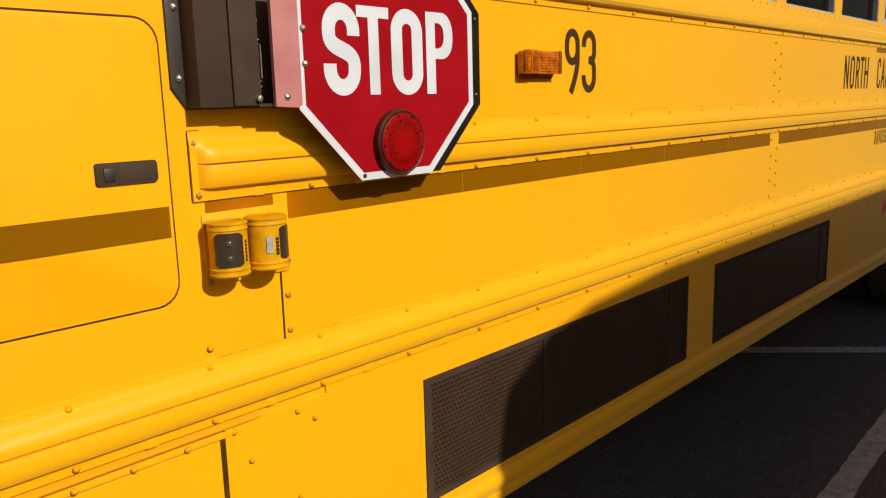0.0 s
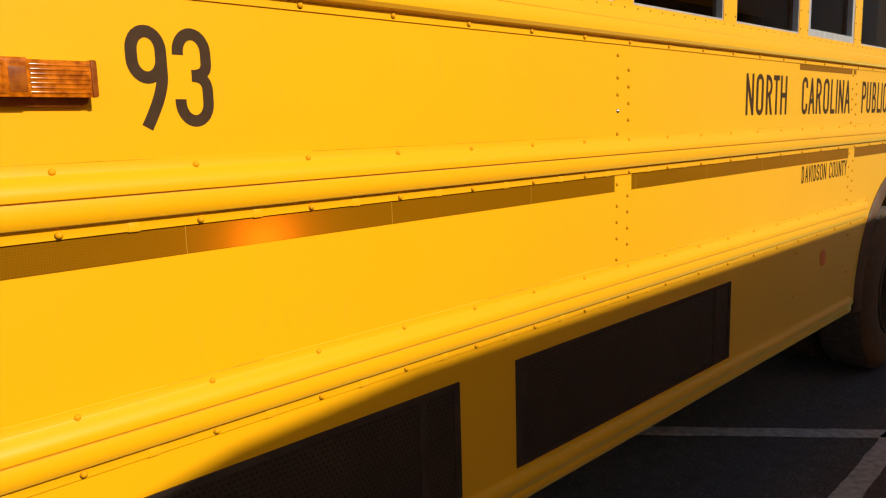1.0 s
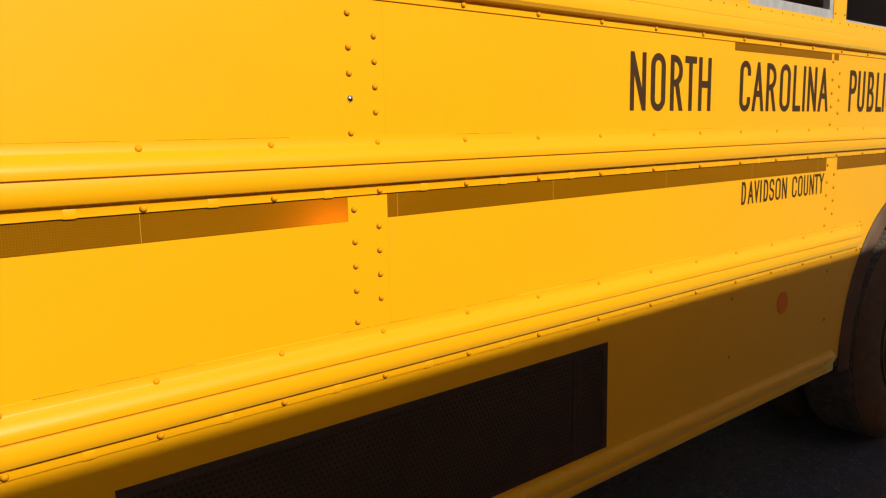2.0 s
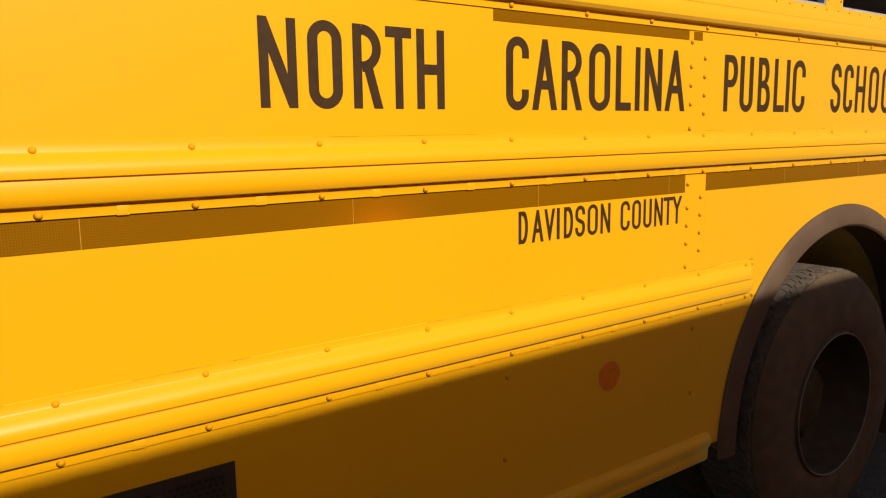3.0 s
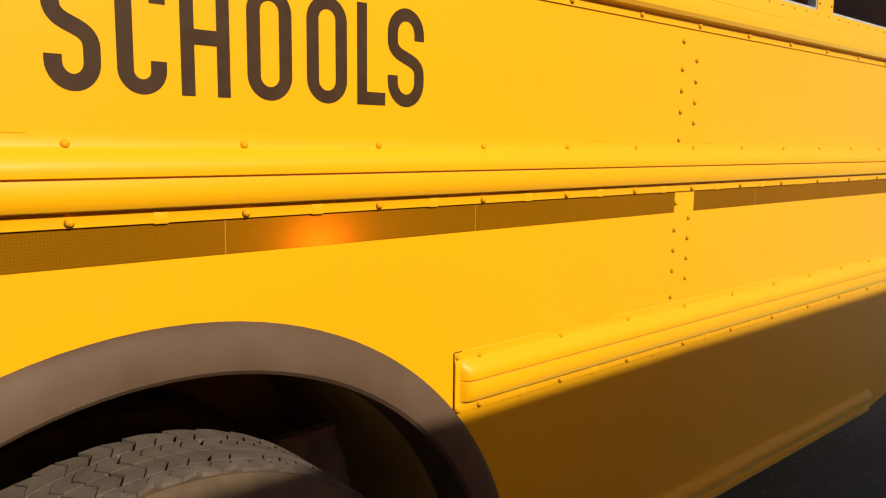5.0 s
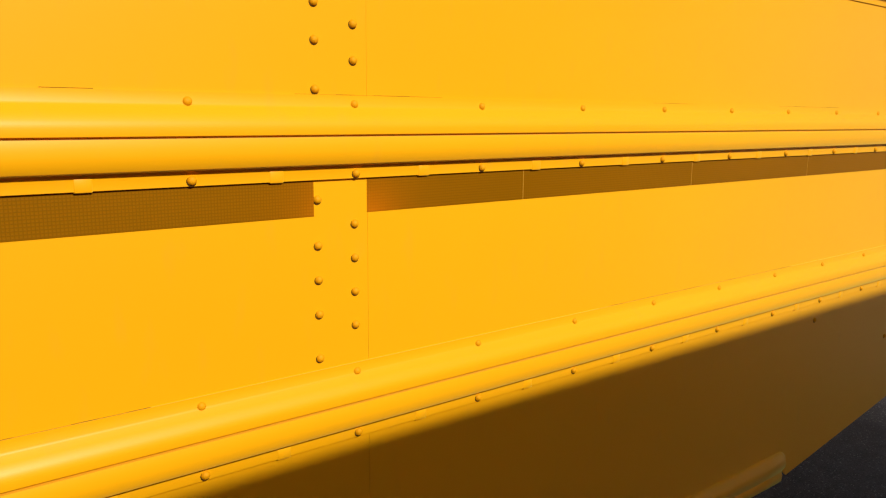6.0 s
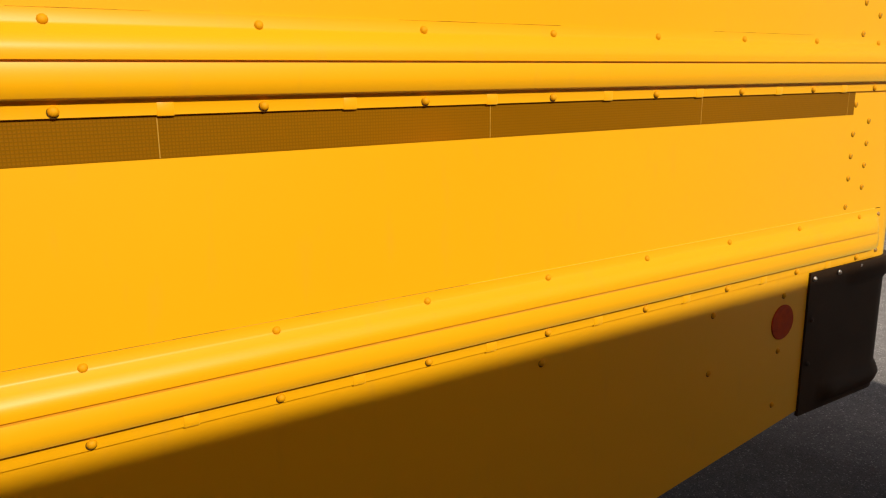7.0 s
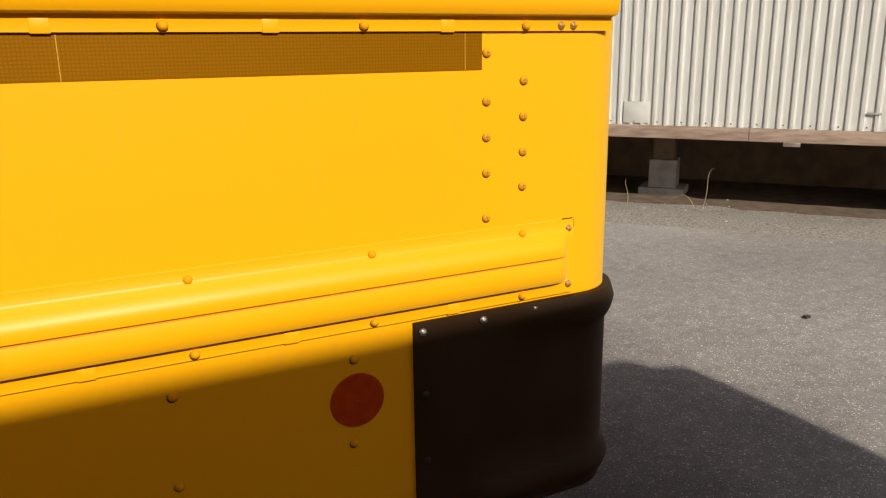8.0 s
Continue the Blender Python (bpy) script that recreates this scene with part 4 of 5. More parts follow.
def tread():
    """Worn zigzag ribs: low blocks split by narrow grooves and sipes, with notched shoulders."""
    rnd = random.Random(3)
    bm = bmesh.new()
    cuts = 46
    step = 2 * math.pi / cuts
    ribs = ((0.027, 0.060, 0.0, 1), (0.063, 0.113, 0.45, -1), (0.116, 0.166, 0.1, 1), (0.169, 0.226, 0.6, -1))
    for i in range(cuts):
        for y0, y1, sh, turn in ribs:
            a0 = step * (i + sh + rnd.uniform(-0.06, 0.06))
            mid = (y0 + y1) / 2
            for half in (0, 1):
                b0, b1 = a0 + step * (0.5 * half + (0.03 if half else 0.055)), a0 + step * (0.5 * half + 0.475)
                zig = 0.10 * step * turn
                notch = 0.010 if half == 0 and (y0 < 0.03 or y1 > 0.2) else 0.0
                n0, n1 = (notch, 0) if y0 < 0.03 else (0, notch)
                shape = ((b0 - zig, y0 + n0), (b0 + zig, mid), (b0 - zig, y1 - n1), (b1 - zig, y1), (b1 + zig, mid), (b1 - zig, y0))
                vs = []
                for rr in (0.4765, 0.4865):
                    for a, y in shape:
                        drop = 0.0235 * max(0.0, (0.040 - y) / 0.034) ** 2
                        vs.append(bm.verts.new((HUB[0] + (rr - drop) * math.cos(a), WHEEL_Y + y, HUB[1] + (rr - drop) * math.sin(a))))
                n = len(shape)
                bm.faces.new(vs[n:])
                for q in range(n):
                    w = (q + 1) % n
                    bm.faces.new((vs[q], vs[w], vs[n + w], vs[n + q]))
    return bm


# unseen inner tyre, added to block a sun beam into the wheel well
dual = part("inner_tyre", lathe([(0.27, 0.0), (0.33, -0.012), (0.42, -0.006), (0.470, 0.016), (0.4845, 0.036), (0.4845, 0.225), (0.465, 0.25), (0.40, 0.268), (0.27, 0.26)], (HUB[0], WHEEL_Y + 0.325, HUB[1]), 72), TYRE, None, "inner tyre of the dual wheel")
dual.parent, dual.matrix_parent_inverse = wheel, wheel.matrix_world.inverted()
t_ob = part("tread", tread(), DUSTY, None, "dusty worn tread blocks", smooth=False)
rim = part("rim", lathe([(0.275, 0.004), (0.262, -0.014), (0.258, -0.0185), (0.254, -0.0150), (0.246, 0.03), (0.238, 0.10), (0.215, 0.145), (0.15, 0.155), (0.125, 0.13), (0.105, 0.085), (0.085, 0.075), (0.0005, 0.073)], (HUB[0], WHEEL_Y, HUB[1]), 72), RIM, None, "dark steel rim")
lip_ring = part("rim_lip", lathe([(0.2605, -0.0178), (0.2590, -0.0200), (0.2565, -0.0200), (0.2550, -0.0178)], (HUB[0], WHEEL_Y, HUB[1]), 72), RIM_LIP, None, "pale ring for the highlight on the rim lip")
for o in (t_ob, rim, lip_ring):
    o.parent, o.matrix_parent_inverse = wheel, wheel.matrix_world.inverted()
for i in range(10):
    a = 2 * math.pi * i / 10
    nut = part("wheel_nut", lathe([(0.016, 0.0), (0.016, -0.022), (0.010, -0.030), (0.0005, -0.031)], (HUB[0] + 0.178 * math.cos(a), WHEEL_Y + 0.150, HUB[1] + 0.178 * math.sin(a)), 6), RIM, None)
    nut.parent, nut.matrix_parent_inverse = wheel, wheel.matrix_world.inverted()
bracket = bus_part("fender_bracket", plate([(3.391, 0.505), (3.638, 0.482), (3.636, 0.681), (3.591, 0.723), (3.544, 0.787), (3.388, 0.785)], 0.480, 0.487, 0.001), BRACKET, "grey steel bracket inside the wheel arch", smooth=False)
lip = part("bracket_lip", box(3.386, 3.545, 0.455, 0.4875, 0.784, 0.794, 0.001), BRACKET, None, smooth=False)
lip.parent, lip.matrix_parent_inverse = bracket, bracket.matrix_world.inverted()

flap = bus_part("mud_flap", box(3.682, 3.690, 0.02, 0.60, 0.16, 0.66, 0.002), RUBBER, "black rubber mud flap behind the wheel")
strap = part("flap_hanger", box(3.690, 3.698, 0.02, 0.60, 0.60, 0.66, 0.002), BLACK, None)
strap.parent, strap.matrix_parent_inverse = flap, flap.matrix_world.inverted()

# stop arm
arm = bus_part("stop_arm_housing", plate([(-2.611, 1.4985), (-2.507, 1.4985), (-2.507, 1.92), (-2.611, 1.92)], -0.050, -0.001, 0.003), HOUSING, "black stop arm housing bolted to the side")
pl1 = part("mounting_flange", plate([(-2.634, 1.532), (-2.609, 1.4965), (-2.43, 1.4965), (-2.43, 1.925), (-2.634, 1.925)], -0.0075, 0.0, 0.001), BLACK, None)
pl2 = part("mechanism_plate", box(-2.552, -2.500, -0.0555, -0.048, 1.5005, 1.90, 0.0015), HOUSING_LIT, None)
pl3 = part("pivot_rod", lathe([(0.005, 0.0), (0.005, -0.008), (0.0005, -0.009)], (-2.508, -0.0555, 1.512), 12), STEEL, None)
pl4 = part("hinge_barrel", box(-2.499, -2.490, -0.034, -0.010, 1.53, 1.62, 0.003), HOUSING, None)
pl5 = part("spring_wire", box(-2.4955, -2.4935, -0.052, -0.048, 1.545, 1.60), STEEL, None)
coil = bmesh.new()
for i in range(90):
    a, z = 2 * math.pi * i / 9, 1.525 + 0.085 * i / 90
    ring = [coil.verts.new((-2.4930 + 0.0060 * math.cos(a) + dx, -0.038 + 0.0060 * math.sin(a), z + dz)) for dx, dz in ((-0.0008, -0.0008), (0.0008, -0.0008), (0.0, 0.0009))]
    if i:
        for q in range(3):
            coil.faces.new((last_ring[q], last_ring[(q + 1) % 3], ring[(q + 1) % 3], ring[q]))
    last_ring = ring
pl7 = part("return_spring", coil, STEEL, None, "small steel return spring")
pl8 = part("mechanism_bracket", plate([(-2.5005, 1.512), (-2.484, 1.512), (-2.484, 1.528), (-2.489, 1.536), (-2.489, 1.610), (-2.4825, 1.622), (-2.4825, 1.70), (-2.5005, 1.70)], -0.030, -0.024, 0.001), HOUSING_LIT, None, smooth=False)
pl9 = part("mechanism_bolt", lathe([(0.006, 0.0), (0.006, -0.006), (0.0005, -0.007)], (-2.4915, -0.030, 1.640), 6), STEEL, None)
for o in (pl7, pl8, pl9):
    o.parent, o.matrix_parent_inverse = arm, arm.matrix_world.inverted()
# added brown box whose tone stands in for light inside the gap
pl10 = part("gap_fill_plate", box(-2.506, -2.436, -0.020, -0.0078, 1.4985, 1.90, 0.001), RUBBER, None, smooth=False)
pl10.parent, pl10.matrix_parent_inverse = arm, arm.matrix_world.inverted()
# strip added across the recess so the housing's cast shadow stays unbroken
pl6 = part("shadow_bridge", box(-2.508, -2.425, -0.058, -0.004, 1.4975, 1.5035, 0.001), HOUSING, None)
pl6.parent, pl6.matrix_parent_inverse = arm, arm.matrix_world.inverted()
pl4.parent, pl5.parent = arm, arm
pl4.matrix_parent_inverse = pl5.matrix_parent_inverse = arm.matrix_world.inverted()
for o in (pl1, pl2, pl3):
    o.parent, o.matrix_parent_inverse = arm, arm.matrix_world.inverted()
for x, y, z in ((-2.620, -0.0085, 1.655), (-2.620, -0.0085, 1.546), (-2.620, -0.0085, 1.80)):
    o = fasten("screw", SCREW, x, y, z, None)
    o.parent, o.matrix_parent_inverse = arm, arm.matrix_world.inverted()


def octagon(cx, cz, flat):
    r = flat / 2 / math.cos(math.pi / 8)
    return [(cx + r * math.cos(math.pi / 8 + i * math.pi / 4), cz + r * math.sin(math.pi / 8 + i * math.pi / 4)) for i in range(8)]


SX, SZ = -2.2055, 1.5870
sign = bus_part("stop_sign", plate(octagon(SX, SZ, 0.458), -0.0680, -0.064), RED, "red octagonal stop sign with a white border", smooth=False)
sparts = [part("white_border", frame_plate(octagon(SX, SZ, 0.458), octagon(SX, SZ, 0.430), -0.0692, -0.0679), WHITE, None, smooth=False),
          part("back_plate", plate([(x + 0.033, z) for x, z in octagon(SX, SZ, 0.456)], -0.062, -0.040), SIGN_BACK, None, smooth=False),
          part("hinge_plate", plate([(-2.482, 1.498), (-2.437, 1.4955), (-2.428, 1.50), (-2.428, 1.70), (-2.482, 1.70)], -0.0700, -0.062), PINK, None, smooth=False)]
sparts.append(lettering("stop_lettering", "STOP", pairs(-2.377, -2.291, -2.297, -2.217, -2.212, -2.127, -2.117, -2.038), 1.5155, 1.6745, -0.0690, WHITE, None, 0.026, "white block capitals"))
lamp = part("warning_lamp", lathe([(0.062, 0.0), (0.0635, -0.008), (0.0625, -0.014), (0.0595, -0.017), (0.0575, -0.016), (0.057, -0.010)], (-2.205, -0.068, 1.4245), 48), LAMP_RIM, None, "round red flashing lamp with a dark rim")
lens = part("lamp_lens", lathe([(0.0540, -0.0165), (0.0525, -0.0195), (0.042, -0.0212), (0.021, -0.0228), (0.0005, -0.0232)], (-2.205, -0.068, 1.4245), 48), RED_LENS, None, "red prismatic lens")
lens_rim = part("lens_rim", lathe([(0.0575, -0.010), (0.0570, -0.016), (0.0555, -0.0185), (0.0538, -0.0192), (0.0530, -0.0180)], (-2.205, -0.068, 1.4245), 48), RED_RING, None, "dark red moulded rim")
sparts.append(lamp)
for o in sparts:
    o.parent, o.matrix_parent_inverse = sign, sign.matrix_world.inverted()
for o in (lens, lens_rim):
    o.parent, o.matrix_parent_inverse = lamp, lamp.matrix_world.inverted()
for x, z in ((-2.419, 1.628), (-2.418, 1.569), (-2.459, 1.514)):
    o = fasten("screw", SCREW, x, -0.0705, z, None)
    o.parent, o.matrix_parent_inverse = sign, sign.matrix_world.inverted()
for z in (1.5135, 1.6700):
    o = fasten("screw", SCREW, SX + 0.2475, -0.0625, z, None)
    o.scale = (0.45, 0.45, 0.45)
    o.parent, o.matrix_parent_inverse = sign, sign.matrix_world.inverted()
for i in range(9):
    a = 0.4 + i * 0.71
    nick = part("lens_nick", box(-0.0022, 0.0022, -0.0012, 0.0, -0.0014 - 0.0006 * (i % 3), 0.0014 + 0.0006 * (i % 2), 0.0005), SIGN_BACK, None, smooth=False)
    nick.matrix_world = Matrix.Translation((-2.205 + (0.0505 + 0.0015 * (i % 2)) * math.cos(a), -0.0880, 1.4245 + (0.0505 + 0.0015 * (i % 2)) * math.sin(a))) @ Matrix.Rotation(-a, 4, "Y")
    nick.parent, nick.matrix_parent_inverse = lamp, lamp.matrix_world.inverted()
hole = part("hole", lathe([(0.0045, 0.0), (0.004, -0.0008), (0.0005, -0.001)], (-2.293, -0.0692, 1.366), 14), BLACK, None)
hole.parent, hole.matrix_parent_inverse = sign, sign.matrix_world.inverted()

# amber side turn lamp
turn = bus_part("side_turn_lamp", plate(rounded(-1.735, -1.594, 1.5485, 1.612, 0.013), -0.012, 0.0, 0.004), AMBER_DARK, "amber side turn lamp")
tl = part("lamp_lens", plate(rounded(-1.741, -1.591, 1.561, 1.6145, 0.004), -0.031, -0.011, 0.005), AMBER_LENS, None, "amber moulded lens")
tb = part("lens_block", plate(rounded(-1.741, -1.686, 1.561, 1.6165, 0.004), -0.0355, -0.028, 0.003), AMBER_LENS, None)
tc = part("bulb_window", plate(rounded(-1.714, -1.690, 1.568, 1.604, 0.002), -0.0364, -0.034, 0.001), AMBER_DARK, None)
te = part("end_clip", plate(rounded(-1.5975, -1.589, 1.561, 1.6165, 0.002), -0.0335, -0.012, 0.002), AMBER_DARK, None)
ridges = bmesh.new()
for i in range(7):
    add_box(ridges, -1.684, -1.600, -0.0320, -0.030, 1.5665 + 0.0066 * i, 1.5690 + 0.0066 * i, 0.0005)
tr = part("lens_ridges", ridges, AMBER_LENS, None, "moulded ridges of the amber lens")
tw = part("lens_step", frame_plate(rounded(-1.738, -1.718, 1.566, 1.612, 0.003), rounded(-1.734, -1.722, 1.571, 1.607, 0.002), -0.0368, -0.034), AMBER_LENS, None)
for o in (tl, tb, tc, te, tr, tw):
    o.parent, o.matrix_parent_inverse = turn, turn.matrix_world.inverted()

# pair of side cameras on a yellow bracket
unit = bus_part("camera_bracket", plate(rounded(-2.600, -2.428, 1.203, 1.326, 0.006), -0.006, 0.0, 0.001), YELLOW, "yellow bracket with two side cameras")


def camera_drum(cx, cy, face, wide=1.0):
    """An upright drum with capped ends and a dark window on one side."""
    bm = bmesh.new()
    prof = [(0.0005, 1.2230), (0.032, 1.2230), (0.0362, 1.2250), (0.0365, 1.2275), (0.0352, 1.2290), (0.0350, 1.2330), (0.0362, 1.2345), (0.0362, 1.2365), (0.0345, 1.2380), (0.0345, 1.3000),
            (0.0360, 1.3015), (0.0360, 1.3035), (0.0350, 1.3050), (0.0350, 1.3090), (0.0365, 1.3105), (0.0365, 1.3130), (0.032, 1.3150), (0.024, 1.3155), (0.023, 1.3140), (0.0005, 1.3140)]
    prof = [(r * wide, z) for r, z in prof]
    seg = 32
    rings = [[bm.verts.new((cx + r * math.cos(2 * math.pi * i / seg), cy + r * math.sin(2 * math.pi * i / seg), z)) for r, z in prof] for i in range(seg)]
    for r, s in zip(rings, rings[1:] + rings[:1]):
        for i in range(len(prof) - 1):
            bm.faces.new((r[i], r[i + 1], s[i + 1], s[i]))
    drum = part("camera_drum", bm, DRUM, None)
    drum.parent, drum.matrix_parent_inverse = unit, unit.matrix_world.inverted()
    bm = bmesh.new()
    rows = []
    for i in range(13):
        a = radians(face - 42 + 84 * i / 12)
        cut = 0.004 if i in (0, 12) else 0.0012 if i in (1, 11) else 0.0
        rows.append([bm.verts.new((cx + rr * wide * math.cos(a), cy + rr * wide * math.sin(a), z)) for rr, z in ((0.034, 1.2400 + cut), (0.0366, 1.2415 + cut), (0.0366, 1.2965 - cut), (0.034, 1.2980 - cut))])
    for r, s in zip(rows, rows[1:]):
        for i in range(3):
            bm.faces.new((r[i], r[i + 1], s[i + 1], s[i]))
    win = part("camera_window", bm, CAM_GLASS, None, "smoked black camera window")
    win.parent, win.matrix_parent_inverse = drum, drum.matrix_world.inverted()
    return drum


d1 = camera_drum(-2.574, -0.038, 240, 0.93)
d2 = camera_drum(-2.4985, -0.038, 316)
for z in (1.256, 1.281):
    a = radians(240)
    o = fasten("camera_lens", CAMLENS, -2.574 + 0.0340 * math.cos(a), -0.038 + 0.0340 * math.sin(a), z, None)
    o.rotation_euler = (0, 0, a + math.pi / 2)
    o.parent, o.matrix_parent_inverse = d1, d1.matrix_world.inverted()


def drum_label(cx, angle, z0, z1, width, mat, name, owner):
    a = radians(angle)
    reach = 0.0350 if owner is d2 else 0.0326
    c = Vector((cx + reach * math.cos(a), -0.038 + reach * math.sin(a), 0))
    m = Matrix.Translation(c) @ Matrix.Rotation(a + math.pi / 2, 4, "Z")
    bm = box(-width / 2, width / 2, -0.0008, 0.002, z0, z1)
    bmesh.ops.transform(bm, matrix=m, verts=bm.verts)
    o = part(name, bm, mat, None, smooth=False)
    o.parent, o.matrix_parent_inverse = owner, owner.matrix_world.inverted()


for q in range(6):
    drum_label(-2.574, 296, 1.248 + 0.0062 * q, 1.2525 + 0.0062 * q, 0.0035, LETTER, "label_bar", d1)
for q in range(5):
    drum_label(-2.4985, 266, 1.250 + 0.0062 * q, 1.2550 + 0.0062 * q, 0.0055, LETTER, "label_bar", d2)
drum_label(-2.4985, 244, 1.254, 1.281, 0.011, LABEL_BLUE, "sticker", d2)
for x, z in ((-2.594, 1.309), (-2.594, 1.209), (-2.434, 1.222)):
    o = fasten("screw", SCREW_PAINTED, x, -0.0062, z, None)
    o.parent, o.matrix_parent_inverse = unit, unit.matrix_world.inverted()

# ---- the neighbouring bus behind the camera, which shades the lower side ----
def neighbour():
    nb = empty("parked_bus", "second yellow school bus parked alongside", "bus", 3.2, -4.19, 0.0)
    prof = [(-1.22, 0.45), (-1.22, 2.67)] + [(-1.22 * math.cos(math.pi * i / 20), 2.67 + 0.45 * math.sin(math.pi * i / 20)) for i in range(1, 20)] + [(1.22, 2.67), (1.22, 0.45)]
    drops = ((-1.84, 0.42), (-1.79, 0.18), (-1.60, 0.075), (-1.38, 0.03), (-0.9, 0.0), (4.3, 0.0), (5.4, 0.009), (6.4, 0.013), (7.1, 0.006), (8.10, 0.0), (8.16, 0.01), (8.20, 0.085), (8.32, 0.105), (8.345, 0.20), (8.36, 0.45))
    bm = bmesh.new()
    rows = [[bm.verts.new((x, -4.19 + y, z if z < 2 else z - d + 0.014)) for y, z in prof] for x, d in drops]
    n = len(prof)
    for r, s in zip(rows, rows[1:]):
        for i in range(n):
            j = (i + 1) % n
            bm.faces.new((r[i], r[j], s[j], s[i]))
    bm.faces.new(rows[0])
    bm.faces.new(rows[-1][::-1])
    b = part("body", bm, YELLOW, nb)
    b.matrix_parent_inverse = nb.matrix_world.inverted()
    for i in range(12):
        x = -0.9 + 0.73 * i
        w = part("window", box(x, x + 0.62, -2.9745, -2.960, 1.87, 2.47, 0.003), BLACK, nb)
        w.matrix_parent_inverse = nb.matrix_world.inverted()
    for x in (0.4, 5.4):
        for y in (-3.28, -5.36):
            w = part("wheel", lathe([(0.0005, 0.0), (0.30, 0.0), (0.46, 0.0), (0.50, 0.03), (0.50, 0.24), (0.46, 0.27), (0.0005, 0.27)], (x, y, 0.5), 40), TYRE, nb)
            w.matrix_parent_inverse = nb.matrix_world.inverted()


neighbour()

# ---- raised metal-clad building behind the lot ----
BO, BD = Vector((11.1, 3.15, 0)), Vector((0.62, -0.785, 0)).normalized()
BM = Matrix(((BD.x, -BD.y, 0, BO.x), (BD.y, BD.x, 0, BO.y), (0, 0, 1, 0), (0, 0, 0, 1)))
house = empty("metal_building", "raised building clad in white corrugated metal on concrete piers", "building")
house.matrix_world = BM
bpy.context.view_layer.update()


def bpart(name, bm, mat, label="", smooth=True):
    return part(name, bm, mat, house, label, smooth)


def siding():
    """Ribbed sheet: wide pans with raised ribs; y is depth from the wall's face."""
    bm = bmesh.new()
    rnd = random.Random(5)
    x, rows = -9.0, []
    while x < 9.0:
        p = 0.094 + rnd.uniform(-0.004, 0.004)
        for dx, dy in ((0.0, 0.0), (0.040, 0.001), (0.0475, 0.0), (0.0500, -0.010), (0.058, -0.012), (0.074, -0.012), (0.086, -0.002)):
            rows.append((x + dx * p / 0.094, dy))
        x += p
    lo = [bm.verts.new((a, b, 0.685)) for a, b in rows]
    hi = [bm.verts.new((a, b, 4.4)) for a, b in rows]
    for i in range(len(rows) - 1):
        bm.faces.new((lo[i], lo[i + 1], hi[i + 1], hi[i]))
    bmesh.ops.solidify(bm, geom=bm.faces[:], thickness=0.002)
    return bm


bpart("siding", siding(), SIDING, "white ribbed metal sheets", smooth=False)
bpart("wall_core", box(-9, 9, 0.01, 6.0, 0.70, 4.35), WOOD, smooth=False)
bpart("roof", box(-9.3, 9.3, -0.35, 6.3, 4.40, 4.55), SIDING, smooth=False)
bpart("sill_beam", box(-9, 9, -0.045, 0.09, 0.585, 0.684, 0.004), WOOD, "weathered timber sill beam")
for x in (-9.0, -5.0, -0.3, 3.9):
    bpart("beam_splice", box(x, x + 0.006, -0.0475, 0.0, 0.59, 0.68), DARK_BROWN, smooth=False)
for x in (-7.3, -5.2, -3.1, -1.03, 1.04, 3.1, 5.2, 7.3):
    p = bpart("pier", box(x - 0.12, x + 0.12, 0.57, 0.79, 0.07, 0.325, 0.008), CONCRETE, "concrete block pier", smooth=False)
    part("footing", box(x - 0.20, x + 0.20, 0.53, 0.85, 0.0, 0.075, 0.008), CONCRETE, p, smooth=False)
    part("timber_shim", box(x - 0.09, x + 0.09, 0.60, 0.76, 0.325, 0.60), DARK_BROWN, p, smooth=False)
bpart("patch_panel", box(-1.28, -1.07, -0.0125, -0.006, 0.700, 0.872, 0.002), PATCH, "flat white patch panel low on the siding")
# small added bar in place of a dent in the sheet
bpart("dent_bar", box(0.49, 0.585, -0.022, -0.008, 0.806, 0.822, 0.003), CONCRETE, "small bar standing in for a dent in the siding")
# brown sheet added to close the crawl space where there is only shade
bpart("crawlspace_back", box(-9, 9, 1.5, 1.55, 0.0, 0.70), DARK_BROWN, smooth=False)
bpart("lifting_clip", box(-0.05, 0.07, -0.05, 0.02, 0.556, 0.587, 0.002), STEEL, "small metal clip under the sill")
for x in [-8.9 + 0.188 * i for i in range(95)]:
    o = new("siding_screw", RIVET_WALL)
    o.location = (x, -0.0105, 0.712)
    o.parent = house

# gravel and dry grass along the foot of the building
def verge():
    bm = bmesh.new()
    nx, ny = 120, 10
    grid = []
    for i in range(nx + 1):
        row = []
        for j in range(ny + 1):
            x = -9 + 18 * i / nx
            front = -0.66 + 0.10 * noise.noise((x * 1.3, 4.0, 0)) + 0.04 * noise.noise((x * 6, 2, 0))
            y = front + (0.05 + 0.05 * noise.noise((x * 2.1, 7, 0)) - front) * j / ny
            h = 0.004 + 0.045 * min(1.0, j / 4) * (0.6 + 0.6 * noise.noise((x * 4, y * 6, 1))) if j else 0.0
            row.append(bm.verts.new((x, y, max(h, 0.0))))
        grid.append(row)
    for i in range(nx):
        for j in range(ny):
            bm.faces.new((grid[i][j], grid[i + 1][j], grid[i + 1][j + 1], grid[i][j + 1]))
    ob = part("gravel_verge", bm, GRAVEL)
    ob.matrix_world = BM
    return tagged(ob, "dusty gravel strip at the foot of the building", "gravel", kind="stuff")


verge()


